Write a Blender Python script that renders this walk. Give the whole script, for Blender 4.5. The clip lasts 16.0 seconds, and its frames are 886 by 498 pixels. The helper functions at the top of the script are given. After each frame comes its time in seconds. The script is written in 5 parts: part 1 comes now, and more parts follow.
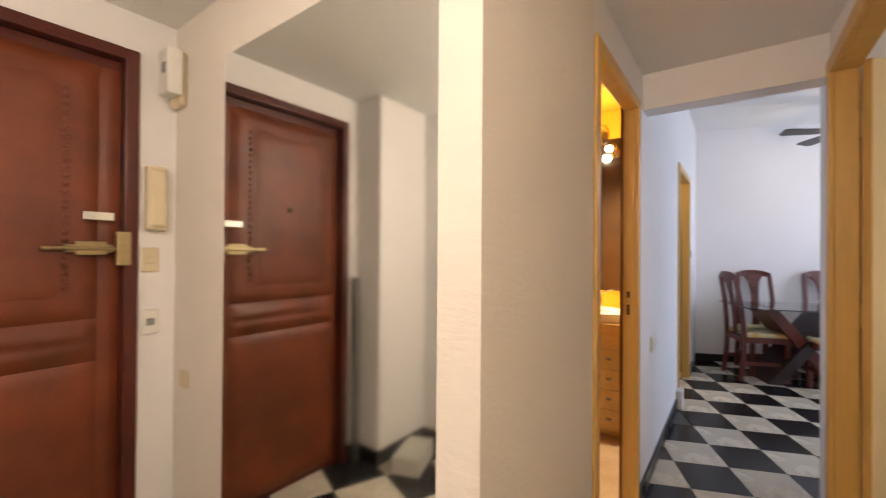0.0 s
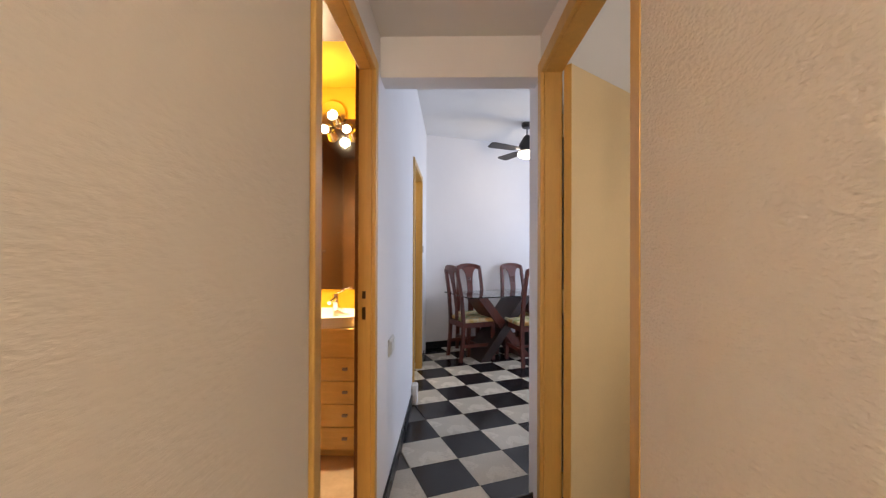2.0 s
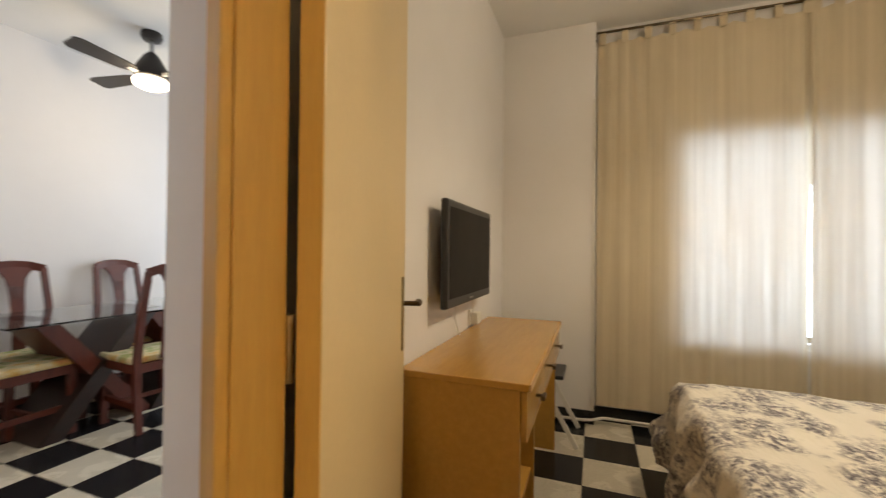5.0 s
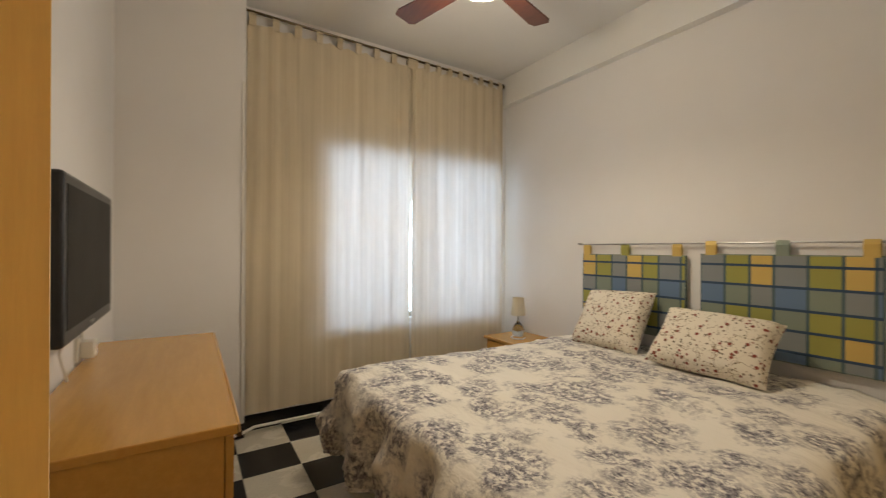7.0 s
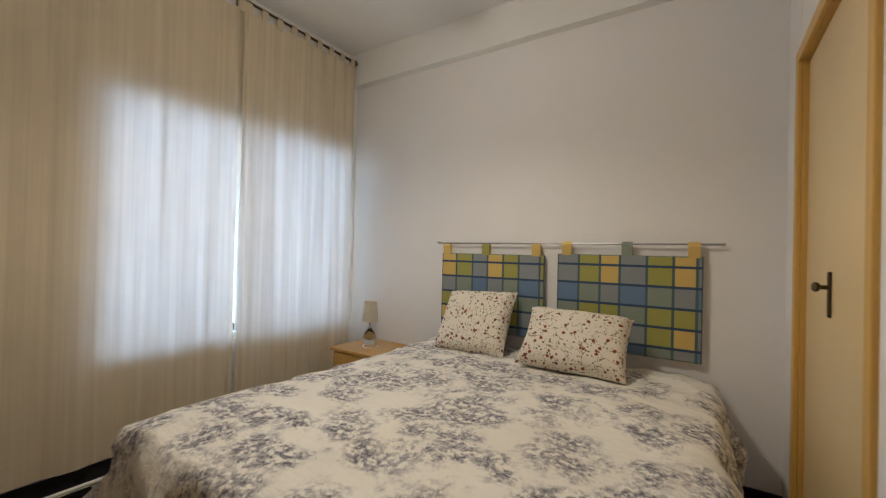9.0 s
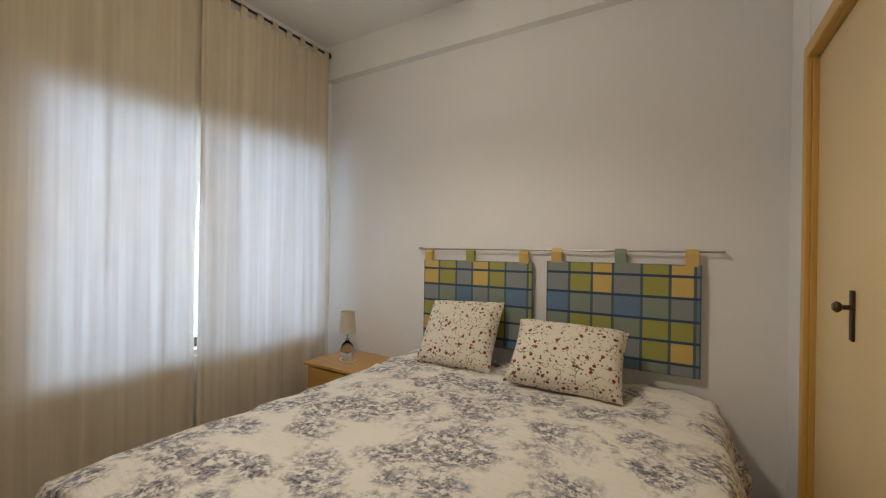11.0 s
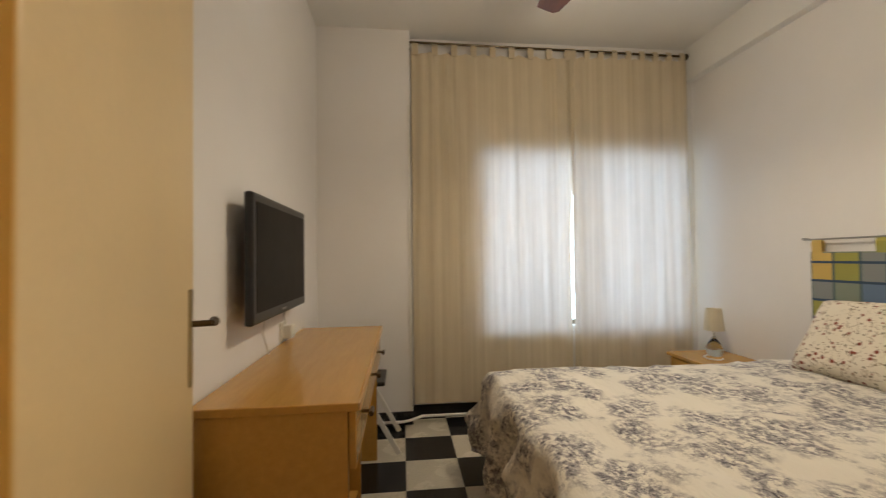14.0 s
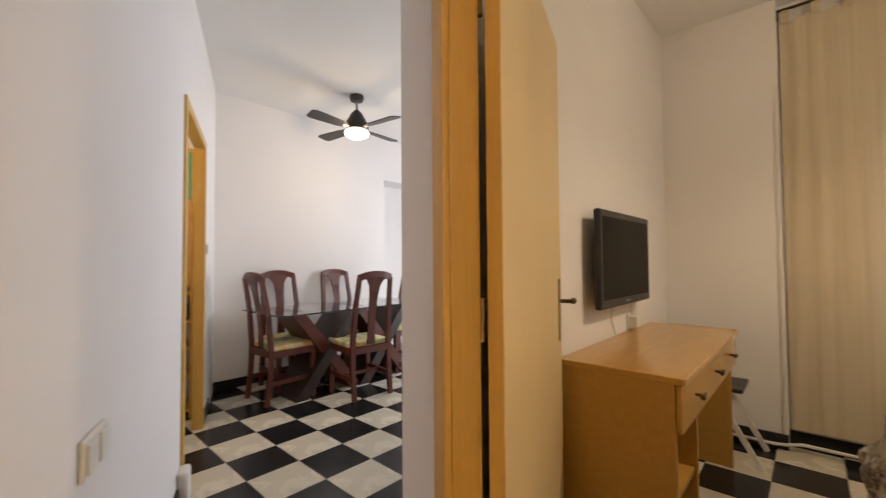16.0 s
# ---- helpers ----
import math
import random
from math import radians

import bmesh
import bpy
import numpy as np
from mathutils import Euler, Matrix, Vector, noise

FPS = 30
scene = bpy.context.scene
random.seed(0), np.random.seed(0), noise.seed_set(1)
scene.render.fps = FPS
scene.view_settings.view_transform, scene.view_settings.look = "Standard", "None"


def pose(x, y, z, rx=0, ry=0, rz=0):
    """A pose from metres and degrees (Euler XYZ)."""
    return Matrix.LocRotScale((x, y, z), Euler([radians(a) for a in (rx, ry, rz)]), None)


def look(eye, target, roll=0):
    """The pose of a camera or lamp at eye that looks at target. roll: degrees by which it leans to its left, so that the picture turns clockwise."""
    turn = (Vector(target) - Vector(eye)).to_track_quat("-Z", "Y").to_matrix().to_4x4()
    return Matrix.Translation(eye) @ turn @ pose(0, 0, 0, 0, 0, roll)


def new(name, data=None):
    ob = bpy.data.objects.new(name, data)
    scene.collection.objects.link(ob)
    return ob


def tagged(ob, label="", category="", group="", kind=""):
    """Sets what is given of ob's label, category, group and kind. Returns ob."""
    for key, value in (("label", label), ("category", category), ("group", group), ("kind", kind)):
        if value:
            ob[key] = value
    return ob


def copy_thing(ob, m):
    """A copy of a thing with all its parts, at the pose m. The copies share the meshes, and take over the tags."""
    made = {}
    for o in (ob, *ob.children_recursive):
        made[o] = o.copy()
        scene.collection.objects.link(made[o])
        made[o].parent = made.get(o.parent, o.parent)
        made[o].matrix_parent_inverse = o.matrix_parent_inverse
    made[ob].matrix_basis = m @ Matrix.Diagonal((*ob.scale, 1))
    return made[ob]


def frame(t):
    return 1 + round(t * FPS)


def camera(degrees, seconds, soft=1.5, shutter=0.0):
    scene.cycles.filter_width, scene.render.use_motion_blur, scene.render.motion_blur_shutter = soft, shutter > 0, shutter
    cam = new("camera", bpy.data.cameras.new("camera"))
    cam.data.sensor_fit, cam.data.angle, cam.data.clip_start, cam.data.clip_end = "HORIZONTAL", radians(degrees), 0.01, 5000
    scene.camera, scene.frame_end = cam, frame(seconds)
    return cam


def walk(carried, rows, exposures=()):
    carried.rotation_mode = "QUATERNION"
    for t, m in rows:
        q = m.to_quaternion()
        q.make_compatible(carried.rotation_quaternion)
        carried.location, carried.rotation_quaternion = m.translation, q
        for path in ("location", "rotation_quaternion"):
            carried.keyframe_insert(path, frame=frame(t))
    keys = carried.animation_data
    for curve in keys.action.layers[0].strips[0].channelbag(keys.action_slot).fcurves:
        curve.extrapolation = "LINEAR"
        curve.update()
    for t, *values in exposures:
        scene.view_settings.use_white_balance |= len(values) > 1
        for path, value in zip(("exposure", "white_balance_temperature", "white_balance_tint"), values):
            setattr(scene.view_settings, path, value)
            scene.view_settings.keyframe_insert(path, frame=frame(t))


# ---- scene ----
cam = camera(95.5, 16.0, soft=1.2, shutter=0.35)
PATH = [  # seconds, eye, target, roll
    (0, (-0.067, 0.016, 1.283), (-0.545, 1.958, 1.295), 0.4),
    (0.5, (-0.072, 0.08, 1.271), (-0.149, 2.079, 1.286), 0.4),
    (1, (-0.053, 0.165, 1.262), (0.203, 2.149, 1.276), 0.3),
    (1.5, (-0.007, 0.329, 1.258), (0.529, 2.256, 1.267), 0.2),
    (2, (0.058, 0.535, 1.254), (0.78, 2.4, 1.265), 0.2),
    (2.5, (0.126, 0.791, 1.237), (0.956, 2.611, 1.248), 0.3),
    (3, (0.207, 1.035, 1.224), (1.168, 2.789, 1.235), 0.4),
    (3.5, (0.375, 1.239, 1.196), (1.502, 2.891, 1.21), 0.5),
    (4, (0.512, 1.373, 1.172), (1.88, 2.832, 1.189), 0.6),
    (4.5, (0.593, 1.48, 1.175), (2.244, 2.608, 1.194), 0.8),
    (5, (0.694, 1.55, 1.184), (2.567, 2.252, 1.202), 0.6),
    (7.5, (0.925, 1.884, 1.214), (2.393, 0.527, 1.222), 0.9),
    (8, (1.041, 1.903, 1.182), (2.3, 0.350, 1.207), 1.5),
    (8.5, (1.152, 1.832, 1.172), (2.305, 0.199, 1.196), 1.4),
    (9, (1.283, 1.718, 1.180), (2.386, 0.05, 1.199), 1.4),
    (9.5, (1.388, 1.563, 1.208), (2.473, -0.118, 1.223), 1.4),
    (12, (1.315, 1.575, 1.252), (2.33, -0.148, 1.247), 0.6),
    (12.5, (1.186, 1.662, 1.225), (2.455, 0.117, 1.223), 0.2),
    (13, (1.08, 1.656, 1.175), (2.707, 0.494, 1.193), 0.0),
    (13.5, (0.971, 1.633, 1.156), (2.86, 0.977, 1.195), -0.8),
    (14, (0.822, 1.61, 1.175), (2.812, 1.407, 1.217), -0.7),
    (14.5, (0.690, 1.560, 1.169), (2.673, 1.81, 1.223), -0.8),
    (15, (0.576, 1.495, 1.17), (2.455, 2.178, 1.225), -0.5),
    (15.5, (0.498, 1.44, 1.184), (2.195, 2.497, 1.241), -0.4),
    (16, (0.428, 1.409, 1.175), (1.901, 2.760, 1.235), -0.4),
]
EXPOSURES = [(0, 0.28, 6450, 17), (2.0, 0.28, 6400, 17), (2.5, 0.30, 6600, 16), (3.0, 0.24, 6950, 14), (4.5, 0.35, 7700, 10), (5.0, 0.35, 7700, 10), (7.5, 0.1, 6500, 10), (9.5, 0.0, 6150, 10), (12, -0.1, 6500, 10), (13.0, 0.0, 6850, 10), (13.5, 0.15, 7050, 10), (14.5, 0.1, 6800, 10), (16, 0.32, 8000, 16)]
BED_WATTS, DIN_WATTS, BFAN_WATTS, HALL_WATTS, BATH_WATTS = 36, 63, 33, 32, 78
walk(cam, [(t, look(e, g, r)) for t, e, g, r in PATH], EXPOSURES)

# ---- light ----
world = bpy.data.worlds.new("world")
scene.world = world
world.use_nodes = True
_bg = world.node_tree.nodes["Background"]
_sky = world.node_tree.nodes.new("ShaderNodeTexSky")
_sky.sky_type, _sky.sun_disc = "NISHITA", False
_sky.sun_elevation, _sky.sun_rotation = radians(40), radians(150)
world.node_tree.links.new(_sky.outputs["Color"], _bg.inputs["Color"])
_bg.inputs["Strength"].default_value = 0.1

sun = new("sun", bpy.data.lights.new("sun", "SUN"))
sun.data.energy, sun.data.angle, sun.data.color = 2.0, radians(0.5), (1, 0.95, 0.86)
sun.matrix_world = look((0, 0, 10), (1.5, -4, 4.5))


def area_lamp(name, m, w, h, watts, colour, spread=180):
    ob = new(name, bpy.data.lights.new(name, "AREA"))
    ob.data.shape, ob.data.size, ob.data.size_y = "RECTANGLE", w, h
    ob.data.energy, ob.data.color = watts, colour
    ob.data.spread = radians(spread)
    ob.matrix_world = m
    return ob


def point_lamp(name, at, watts, colour, radius):
    ob = new(name, bpy.data.lights.new(name, "POINT"))
    ob.data.energy, ob.data.color, ob.data.shadow_soft_size = watts, colour, radius
    ob.location = at
    return ob


# corridor axes: v to the right, u ahead, turned against the bedroom
SKEW = radians(22.3)
MC = Matrix.Rotation(-SKEW, 4, "Z")


def W(v, u, z=0.0):
    return MC @ Vector((v, u, z))


BED_Z, DIN_Z, HALL_Z, BATH_Z = 2.82, 2.76, 2.22, 2.40

area_lamp("bedroom_daylight", look((4.30, 0.24, 1.45), (0, 0.20, 1.2)), 2.1, 1.7, BED_WATTS, (0.62, 0.78, 1.0), 115)
area_lamp("dining_daylight", look((5.14, 3.65, 1.25), (1.0, 3.8, 1.3)), 1.8, 2.1, DIN_WATTS, (0.66, 0.79, 1.0))
point_lamp("dining_fan_bulb", (2.68, 4.58, 2.20), 5, (1.0, 0.86, 0.66), 0.07)
_fan = new("bedroom_fan_bulb", bpy.data.lights.new("bedroom_fan_bulb", "SPOT"))
_fan.data.energy, _fan.data.color, _fan.data.shadow_soft_size = BFAN_WATTS, (1.0, 0.87, 0.68), 0.08
point_lamp("bedroom_fan_glow", (2.38, 0.66, 2.34), BFAN_WATTS * 0.36, (1.0, 0.88, 0.7), 0.07)
_fan.data.spot_size, _fan.data.spot_blend = radians(152), 0.6
_fan.matrix_world = look((2.38, 0.66, 2.33), (2.38, 0.661, 0))
point_lamp("hall_bulb", W(-0.32, -0.52, 1.97), HALL_WATTS, (1.0, 0.85, 0.66), 0.09)

# ---- materials ----


def nodes_of(name):
    m = bpy.data.materials.new(name)
    m.use_nodes = True
    nt = m.node_tree
    return m, nt, nt.nodes["Principled BSDF"]


def noise_node(nt, scale, detail=4.0, rough=0.55, stretch=None, kind="Object"):
    co = nt.nodes.new("ShaderNodeTexCoord")
    n = nt.nodes.new("ShaderNodeTexNoise")
    n.inputs["Scale"].default_value, n.inputs["Detail"].default_value, n.inputs["Roughness"].default_value = scale, detail, rough
    if stretch:
        mp = nt.nodes.new("ShaderNodeMapping")
        mp.inputs["Scale"].default_value = stretch
        nt.links.new(co.outputs[kind], mp.inputs["Vector"])
        nt.links.new(mp.outputs["Vector"], n.inputs["Vector"])
    else:
        nt.links.new(co.outputs[kind], n.inputs["Vector"])
    return n


def ramp(nt, src, stops):
    r = nt.nodes.new("ShaderNodeValToRGB")
    while len(r.color_ramp.elements) < len(stops):
        r.color_ramp.elements.new(0.5)
    for e, (p, c) in zip(r.color_ramp.elements, stops):
        e.position, e.color = p, (*c, 1)
    nt.links.new(src, r.inputs["Fac"])
    return r


def mix(nt, fac, a, b, mode="MIX"):
    n = nt.nodes.new("ShaderNodeMix")
    n.data_type, n.blend_type = "RGBA", mode
    for sock, val in ((n.inputs[0], fac), (n.inputs[6], a), (n.inputs[7], b)):
        if isinstance(val, (int, float)):
            sock.default_value = val
        elif isinstance(val, tuple):
            sock.default_value = (*val, 1)
        else:
            nt.links.new(val, sock)
    return n.outputs[2]


def add_bump(nt, bsdf, height, strength, dist):
    b = nt.nodes.new("ShaderNodeBump")
    b.inputs["Strength"].default_value, b.inputs["Distance"].default_value = strength, dist
    nt.links.new(height, b.inputs["Height"])
    nt.links.new(b.outputs["Normal"], bsdf.inputs["Normal"])


def plain(name, colour, rough=0.5, metal=0.0, vary=0.12, scale=3.0, fine=60.0, bump=0.0, dist=0.002, stretch=None, coat=0.0):
    """Paint, plastic, metal or wood: two scales of variation and a fine relief."""
    m, nt, b = nodes_of(name)
    big = noise_node(nt, scale, 3, 0.6, stretch)
    small = noise_node(nt, fine, 5, 0.6, stretch)
    dark = tuple(c * (1 - vary) for c in colour)
    light = tuple(min(1, c * (1 + vary)) for c in colour)
    c1 = ramp(nt, big.outputs["Fac"], [(0.3, dark), (0.7, light)]).outputs["Color"]
    c2 = ramp(nt, small.outputs["Fac"], [(0.3, (1 - vary * 0.7,) * 3), (0.7, (1, 1, 1))]).outputs["Color"]
    nt.links.new(mix(nt, 1.0, c1, c2, "MULTIPLY"), b.inputs["Base Color"])
    rr = nt.nodes.new("ShaderNodeMapRange")
    rr.inputs["To Min"].default_value, rr.inputs["To Max"].default_value = max(0.02, rough - 0.08), min(1, rough + 0.08)
    nt.links.new(big.outputs["Fac"], rr.inputs["Value"])
    nt.links.new(rr.outputs["Result"], b.inputs["Roughness"])
    b.inputs["Metallic"].default_value = metal
    if coat:
        b.inputs["Coat Weight"].default_value, b.inputs["Coat Roughness"].default_value = coat, 0.15
    if bump:
        add_bump(nt, b, small.outputs["Fac"], bump, dist)
    return m


def plaster(name, colour, scale=38.0, strength=0.35, stretch=None, vary=0.05, depth=0.006):
    """Painted plaster with a lumpy relief."""
    m, nt, b = nodes_of(name)
    big = noise_node(nt, 1.4, 4, 0.6)
    lump = noise_node(nt, scale, 6, 0.6, stretch)
    c = ramp(nt, big.outputs["Fac"], [(0.3, tuple(x * (1 - vary) for x in colour)), (0.7, colour)])
    nt.links.new(c.outputs["Color"], b.inputs["Base Color"])
    b.inputs["Roughness"].default_value = 0.85
    add_bump(nt, b, lump.outputs["Fac"], strength, depth)
    return m


def wood(name, colour, dark, rough=0.35, stretch=(2, 14, 14), coat=0.2, low=0.85):
    m, nt, b = nodes_of(name)
    grain = noise_node(nt, 3.0, 8, 0.65, stretch)
    fine = noise_node(nt, 30.0, 5, 0.7, stretch)
    c = ramp(nt, grain.outputs["Fac"], [(0.3, dark), (0.5, colour), (0.75, tuple(min(1, x * 1.12) for x in colour))]).outputs["Color"]
    g = ramp(nt, fine.outputs["Fac"], [(0.35, (low, low * 0.985, low * 0.97)), (0.6, (1, 1, 1))]).outputs["Color"]
    nt.links.new(mix(nt, 1.0, c, g, "MULTIPLY"), b.inputs["Base Color"])
    b.inputs["Roughness"].default_value = rough
    b.inputs["Coat Weight"].default_value, b.inputs["Coat Roughness"].default_value = coat, 0.2
    add_bump(nt, b, fine.outputs["Fac"], 0.08, 0.001)
    return m


def tile_mat(name, colour, vein, rough):
    m, nt, b = nodes_of(name)
    big = noise_node(nt, 5.0, 6, 0.65, kind="Object")
    speck = noise_node(nt, 90.0, 3, 0.6)
    info = nt.nodes.new("ShaderNodeObjectInfo")
    c = ramp(nt, big.outputs["Fac"], [(0.3, vein), (0.6, colour)]).outputs["Color"]
    tone = ramp(nt, info.outputs["Random"], [(0.0, (0.84, 0.84, 0.84)), (1.0, (1.0, 1.0, 1.0))]).outputs["Color"]
    s = ramp(nt, speck.outputs["Fac"], [(0.3, (0.88, 0.88, 0.88)), (0.55, (1, 1, 1))]).outputs["Color"]
    nt.links.new(mix(nt, 1.0, mix(nt, 1.0, c, tone, "MULTIPLY"), s, "MULTIPLY"), b.inputs["Base Color"])
    rr = ramp(nt, big.outputs["Fac"], [(0.3, (rough * 0.8,) * 3), (0.7, (rough * 1.35,) * 3)])
    nt.links.new(rr.outputs["Color"], b.inputs["Roughness"])
    b.inputs["Specular IOR Level"].default_value = 0.24
    add_bump(nt, b, speck.outputs["Fac"], 0.03, 0.0006)
    return m


WALL = plaster("white_plaster", (0.80, 0.78, 0.77), 30, 0.16)
WALL_ROUGH = plaster("brushed_textured_plaster", (0.77, 0.72, 0.65), 30, 0.6, (1, 1, 2.4), depth=0.004)
WALL_BATH = plaster("orange_paint", (0.90, 0.54, 0.022), 20, 0.05)
WALL_PEEL = plaster("orange_peel_plaster", (0.88, 0.805, 0.695), 75, 1.0, (1, 1, 1.4), depth=0.009)
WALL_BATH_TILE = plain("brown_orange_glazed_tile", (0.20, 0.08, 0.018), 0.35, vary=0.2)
CEIL = plaster("ceiling_paint", (0.80, 0.79, 0.77), 20, 0.06)
BASE = tile_mat("black_skirting_stone", (0.016, 0.015, 0.016), (0.03, 0.028, 0.028), 0.28)
TILE_B = tile_mat("black_floor_tile", (0.012, 0.012, 0.014), (0.026, 0.025, 0.027), 0.20)
TILE_W = tile_mat("cream_floor_tile", (0.66, 0.61, 0.50), (0.60, 0.55, 0.45), 0.24)
GROUT = plain("floor_grout", (0.12, 0.115, 0.11), 0.9, fine=200)
OCHRE = wood("ochre_painted_wood", (0.62, 0.37, 0.088), (0.575, 0.335, 0.076), 0.42, (9, 9, 0.7), 0.1, 0.95)
CREAM = plain("cream_door_paint", (0.72, 0.55, 0.30), 0.40, vary=0.05, scale=2, fine=90, bump=0.05)
LEATHER = plain("red_brown_leatherette", (0.15, 0.029, 0.0055), 0.46, vary=0.34, scale=3.5, fine=160, bump=0.25, dist=0.0015)
LEATHER_EDGE = plain("dark_red_wood", (0.08, 0.012, 0.006), 0.35, vary=0.2)
BRASS = plain("aged_brass", (0.46, 0.37, 0.21), 0.33, 1.0, vary=0.2, fine=80)
BRONZE = plain("dark_bronze", (0.10, 0.075, 0.045), 0.35, 1.0, vary=0.2)
CHROME = plain("chrome", (0.80, 0.80, 0.80), 0.08, 1.0, vary=0.03)
STEEL = plain("grey_metal", (0.35, 0.35, 0.35), 0.4, 0.9, vary=0.1)
MIRROR = plain("mirror_silver", (0.86, 0.88, 0.86), 0.02, 1.0, vary=0.01)
PLASTIC_W = plain("white_plastic", (0.74, 0.72, 0.66), 0.4, vary=0.05)
PLASTIC_Y = plain("yellowed_plastic", (0.66, 0.56, 0.38), 0.42, vary=0.06)
BLACK = plain("black_plastic", (0.012, 0.012, 0.013), 0.32, vary=0.2)
SCREEN = plain("dark_screen", (0.009, 0.008, 0.007), 0.42, vary=0.1)
SCREEN.node_tree.nodes["Principled BSDF"].inputs["Specular IOR Level"].default_value = 0.08
BEECH = wood("beech_laminate", (0.53, 0.285, 0.066), (0.50, 0.262, 0.058), 0.24, (1.5, 12, 12), 0.25, 0.955)
BEECH_E = wood("beech_edge", (0.62, 0.38, 0.15), (0.52, 0.30, 0.10), 0.38)
MAHOG = wood("mahogany", (0.115, 0.019, 0.007), (0.055, 0.009, 0.0045), 0.45, (12, 12, 1.6), 0.2)
MAHOG_D = wood("dark_mahogany", (0.030, 0.013, 0.010), (0.015, 0.008, 0.006), 0.35, (2, 12, 12), 0.2)
FAN_DARK = plain("dark_brown_fan_paint", (0.020, 0.014, 0.011), 0.4, vary=0.2)
FAN_BROWN = wood("red_brown_fan_blade", (0.12, 0.035, 0.018), (0.07, 0.02, 0.012), 0.3)
CERAMIC = plain("white_ceramic", (0.84, 0.82, 0.78), 0.12, vary=0.02, coat=0.4)
BATHWOOD = wood("pale_laminate", (0.80, 0.60, 0.24), (0.76, 0.56, 0.21), 0.35, low=0.95)
BATHFLOOR = plain("beige_bath_tile", (0.52, 0.38, 0.26), 0.2, vary=0.12, scale=6)
WHITE_P = plain("white_painted_steel", (0.74, 0.72, 0.68), 0.35, vary=0.05)


def glass_mat(name, colour, rough=0.0):
    m, nt, b = nodes_of(name)
    b.inputs["Base Color"].default_value = (*colour, 1)
    b.inputs["Transmission Weight"].default_value, b.inputs["Roughness"].default_value, b.inputs["IOR"].default_value = 1.0, rough, 1.45
    return m


GLASS = glass_mat("clear_glass", (0.92, 0.97, 0.96))


def glow(name, colour, strength):
    m, nt, b = nodes_of(name)
    b.inputs["Base Color"].default_value = (*colour, 1)
    b.inputs["Emission Color"].default_value, b.inputs["Emission Strength"].default_value = (*colour, 1), strength
    return m


BULB = glow("lit_opal_glass", (1.0, 0.90, 0.72), 7.0)
SPOT = glow("lit_spot_glass", (1.0, 0.85, 0.55), 30.0)


def cloth_mat(name, colour, through_colour, amount, weave=420.0, bump=0.12, vary=0.06):
    """Woven cloth that lets part of the light through."""
    m, nt, b = nodes_of(name)
    out = nt.nodes["Material Output"]
    b.inputs["Roughness"].default_value = 0.9
    big = noise_node(nt, 4.0, 3, 0.6)
    fine = noise_node(nt, weave, 2, 0.5)
    c = ramp(nt, big.outputs["Fac"], [(0.3, tuple(x * (1 - vary) for x in colour)), (0.7, colour)])
    nt.links.new(c.outputs["Color"], b.inputs["Base Color"])
    add_bump(nt, b, fine.outputs["Fac"], bump, 0.001)
    if amount:
        tr = nt.nodes.new("ShaderNodeBsdfTranslucent")
        # upright stripes paint the folds' light and shade into the translucent colour
        fold_shade = noise_node(nt, 1.0, 4, 0.65, (1, 30, 0.35))
        tc = ramp(nt, fold_shade.outputs["Fac"], [(0.32, tuple(x * 0.42 for x in through_colour)), (0.68, through_colour)])
        nt.links.new(tc.outputs["Color"], tr.inputs["Color"])
        mx = nt.nodes.new("ShaderNodeMixShader")
        mx.inputs[0].default_value = amount
        nt.links.new(b.outputs[0], mx.inputs[1])
        nt.links.new(tr.outputs[0], mx.inputs[2])
        nt.links.new(mx.outputs[0], out.inputs["Surface"])
    return m


CURTAIN = cloth_mat("cream_linen_voile", (0.70, 0.595, 0.43), (0.88, 0.86, 0.84), 0.20)
SHADE = cloth_mat("cream_lamp_shade", (0.84, 0.77, 0.62), (0.9, 0.8, 0.6), 0.35)


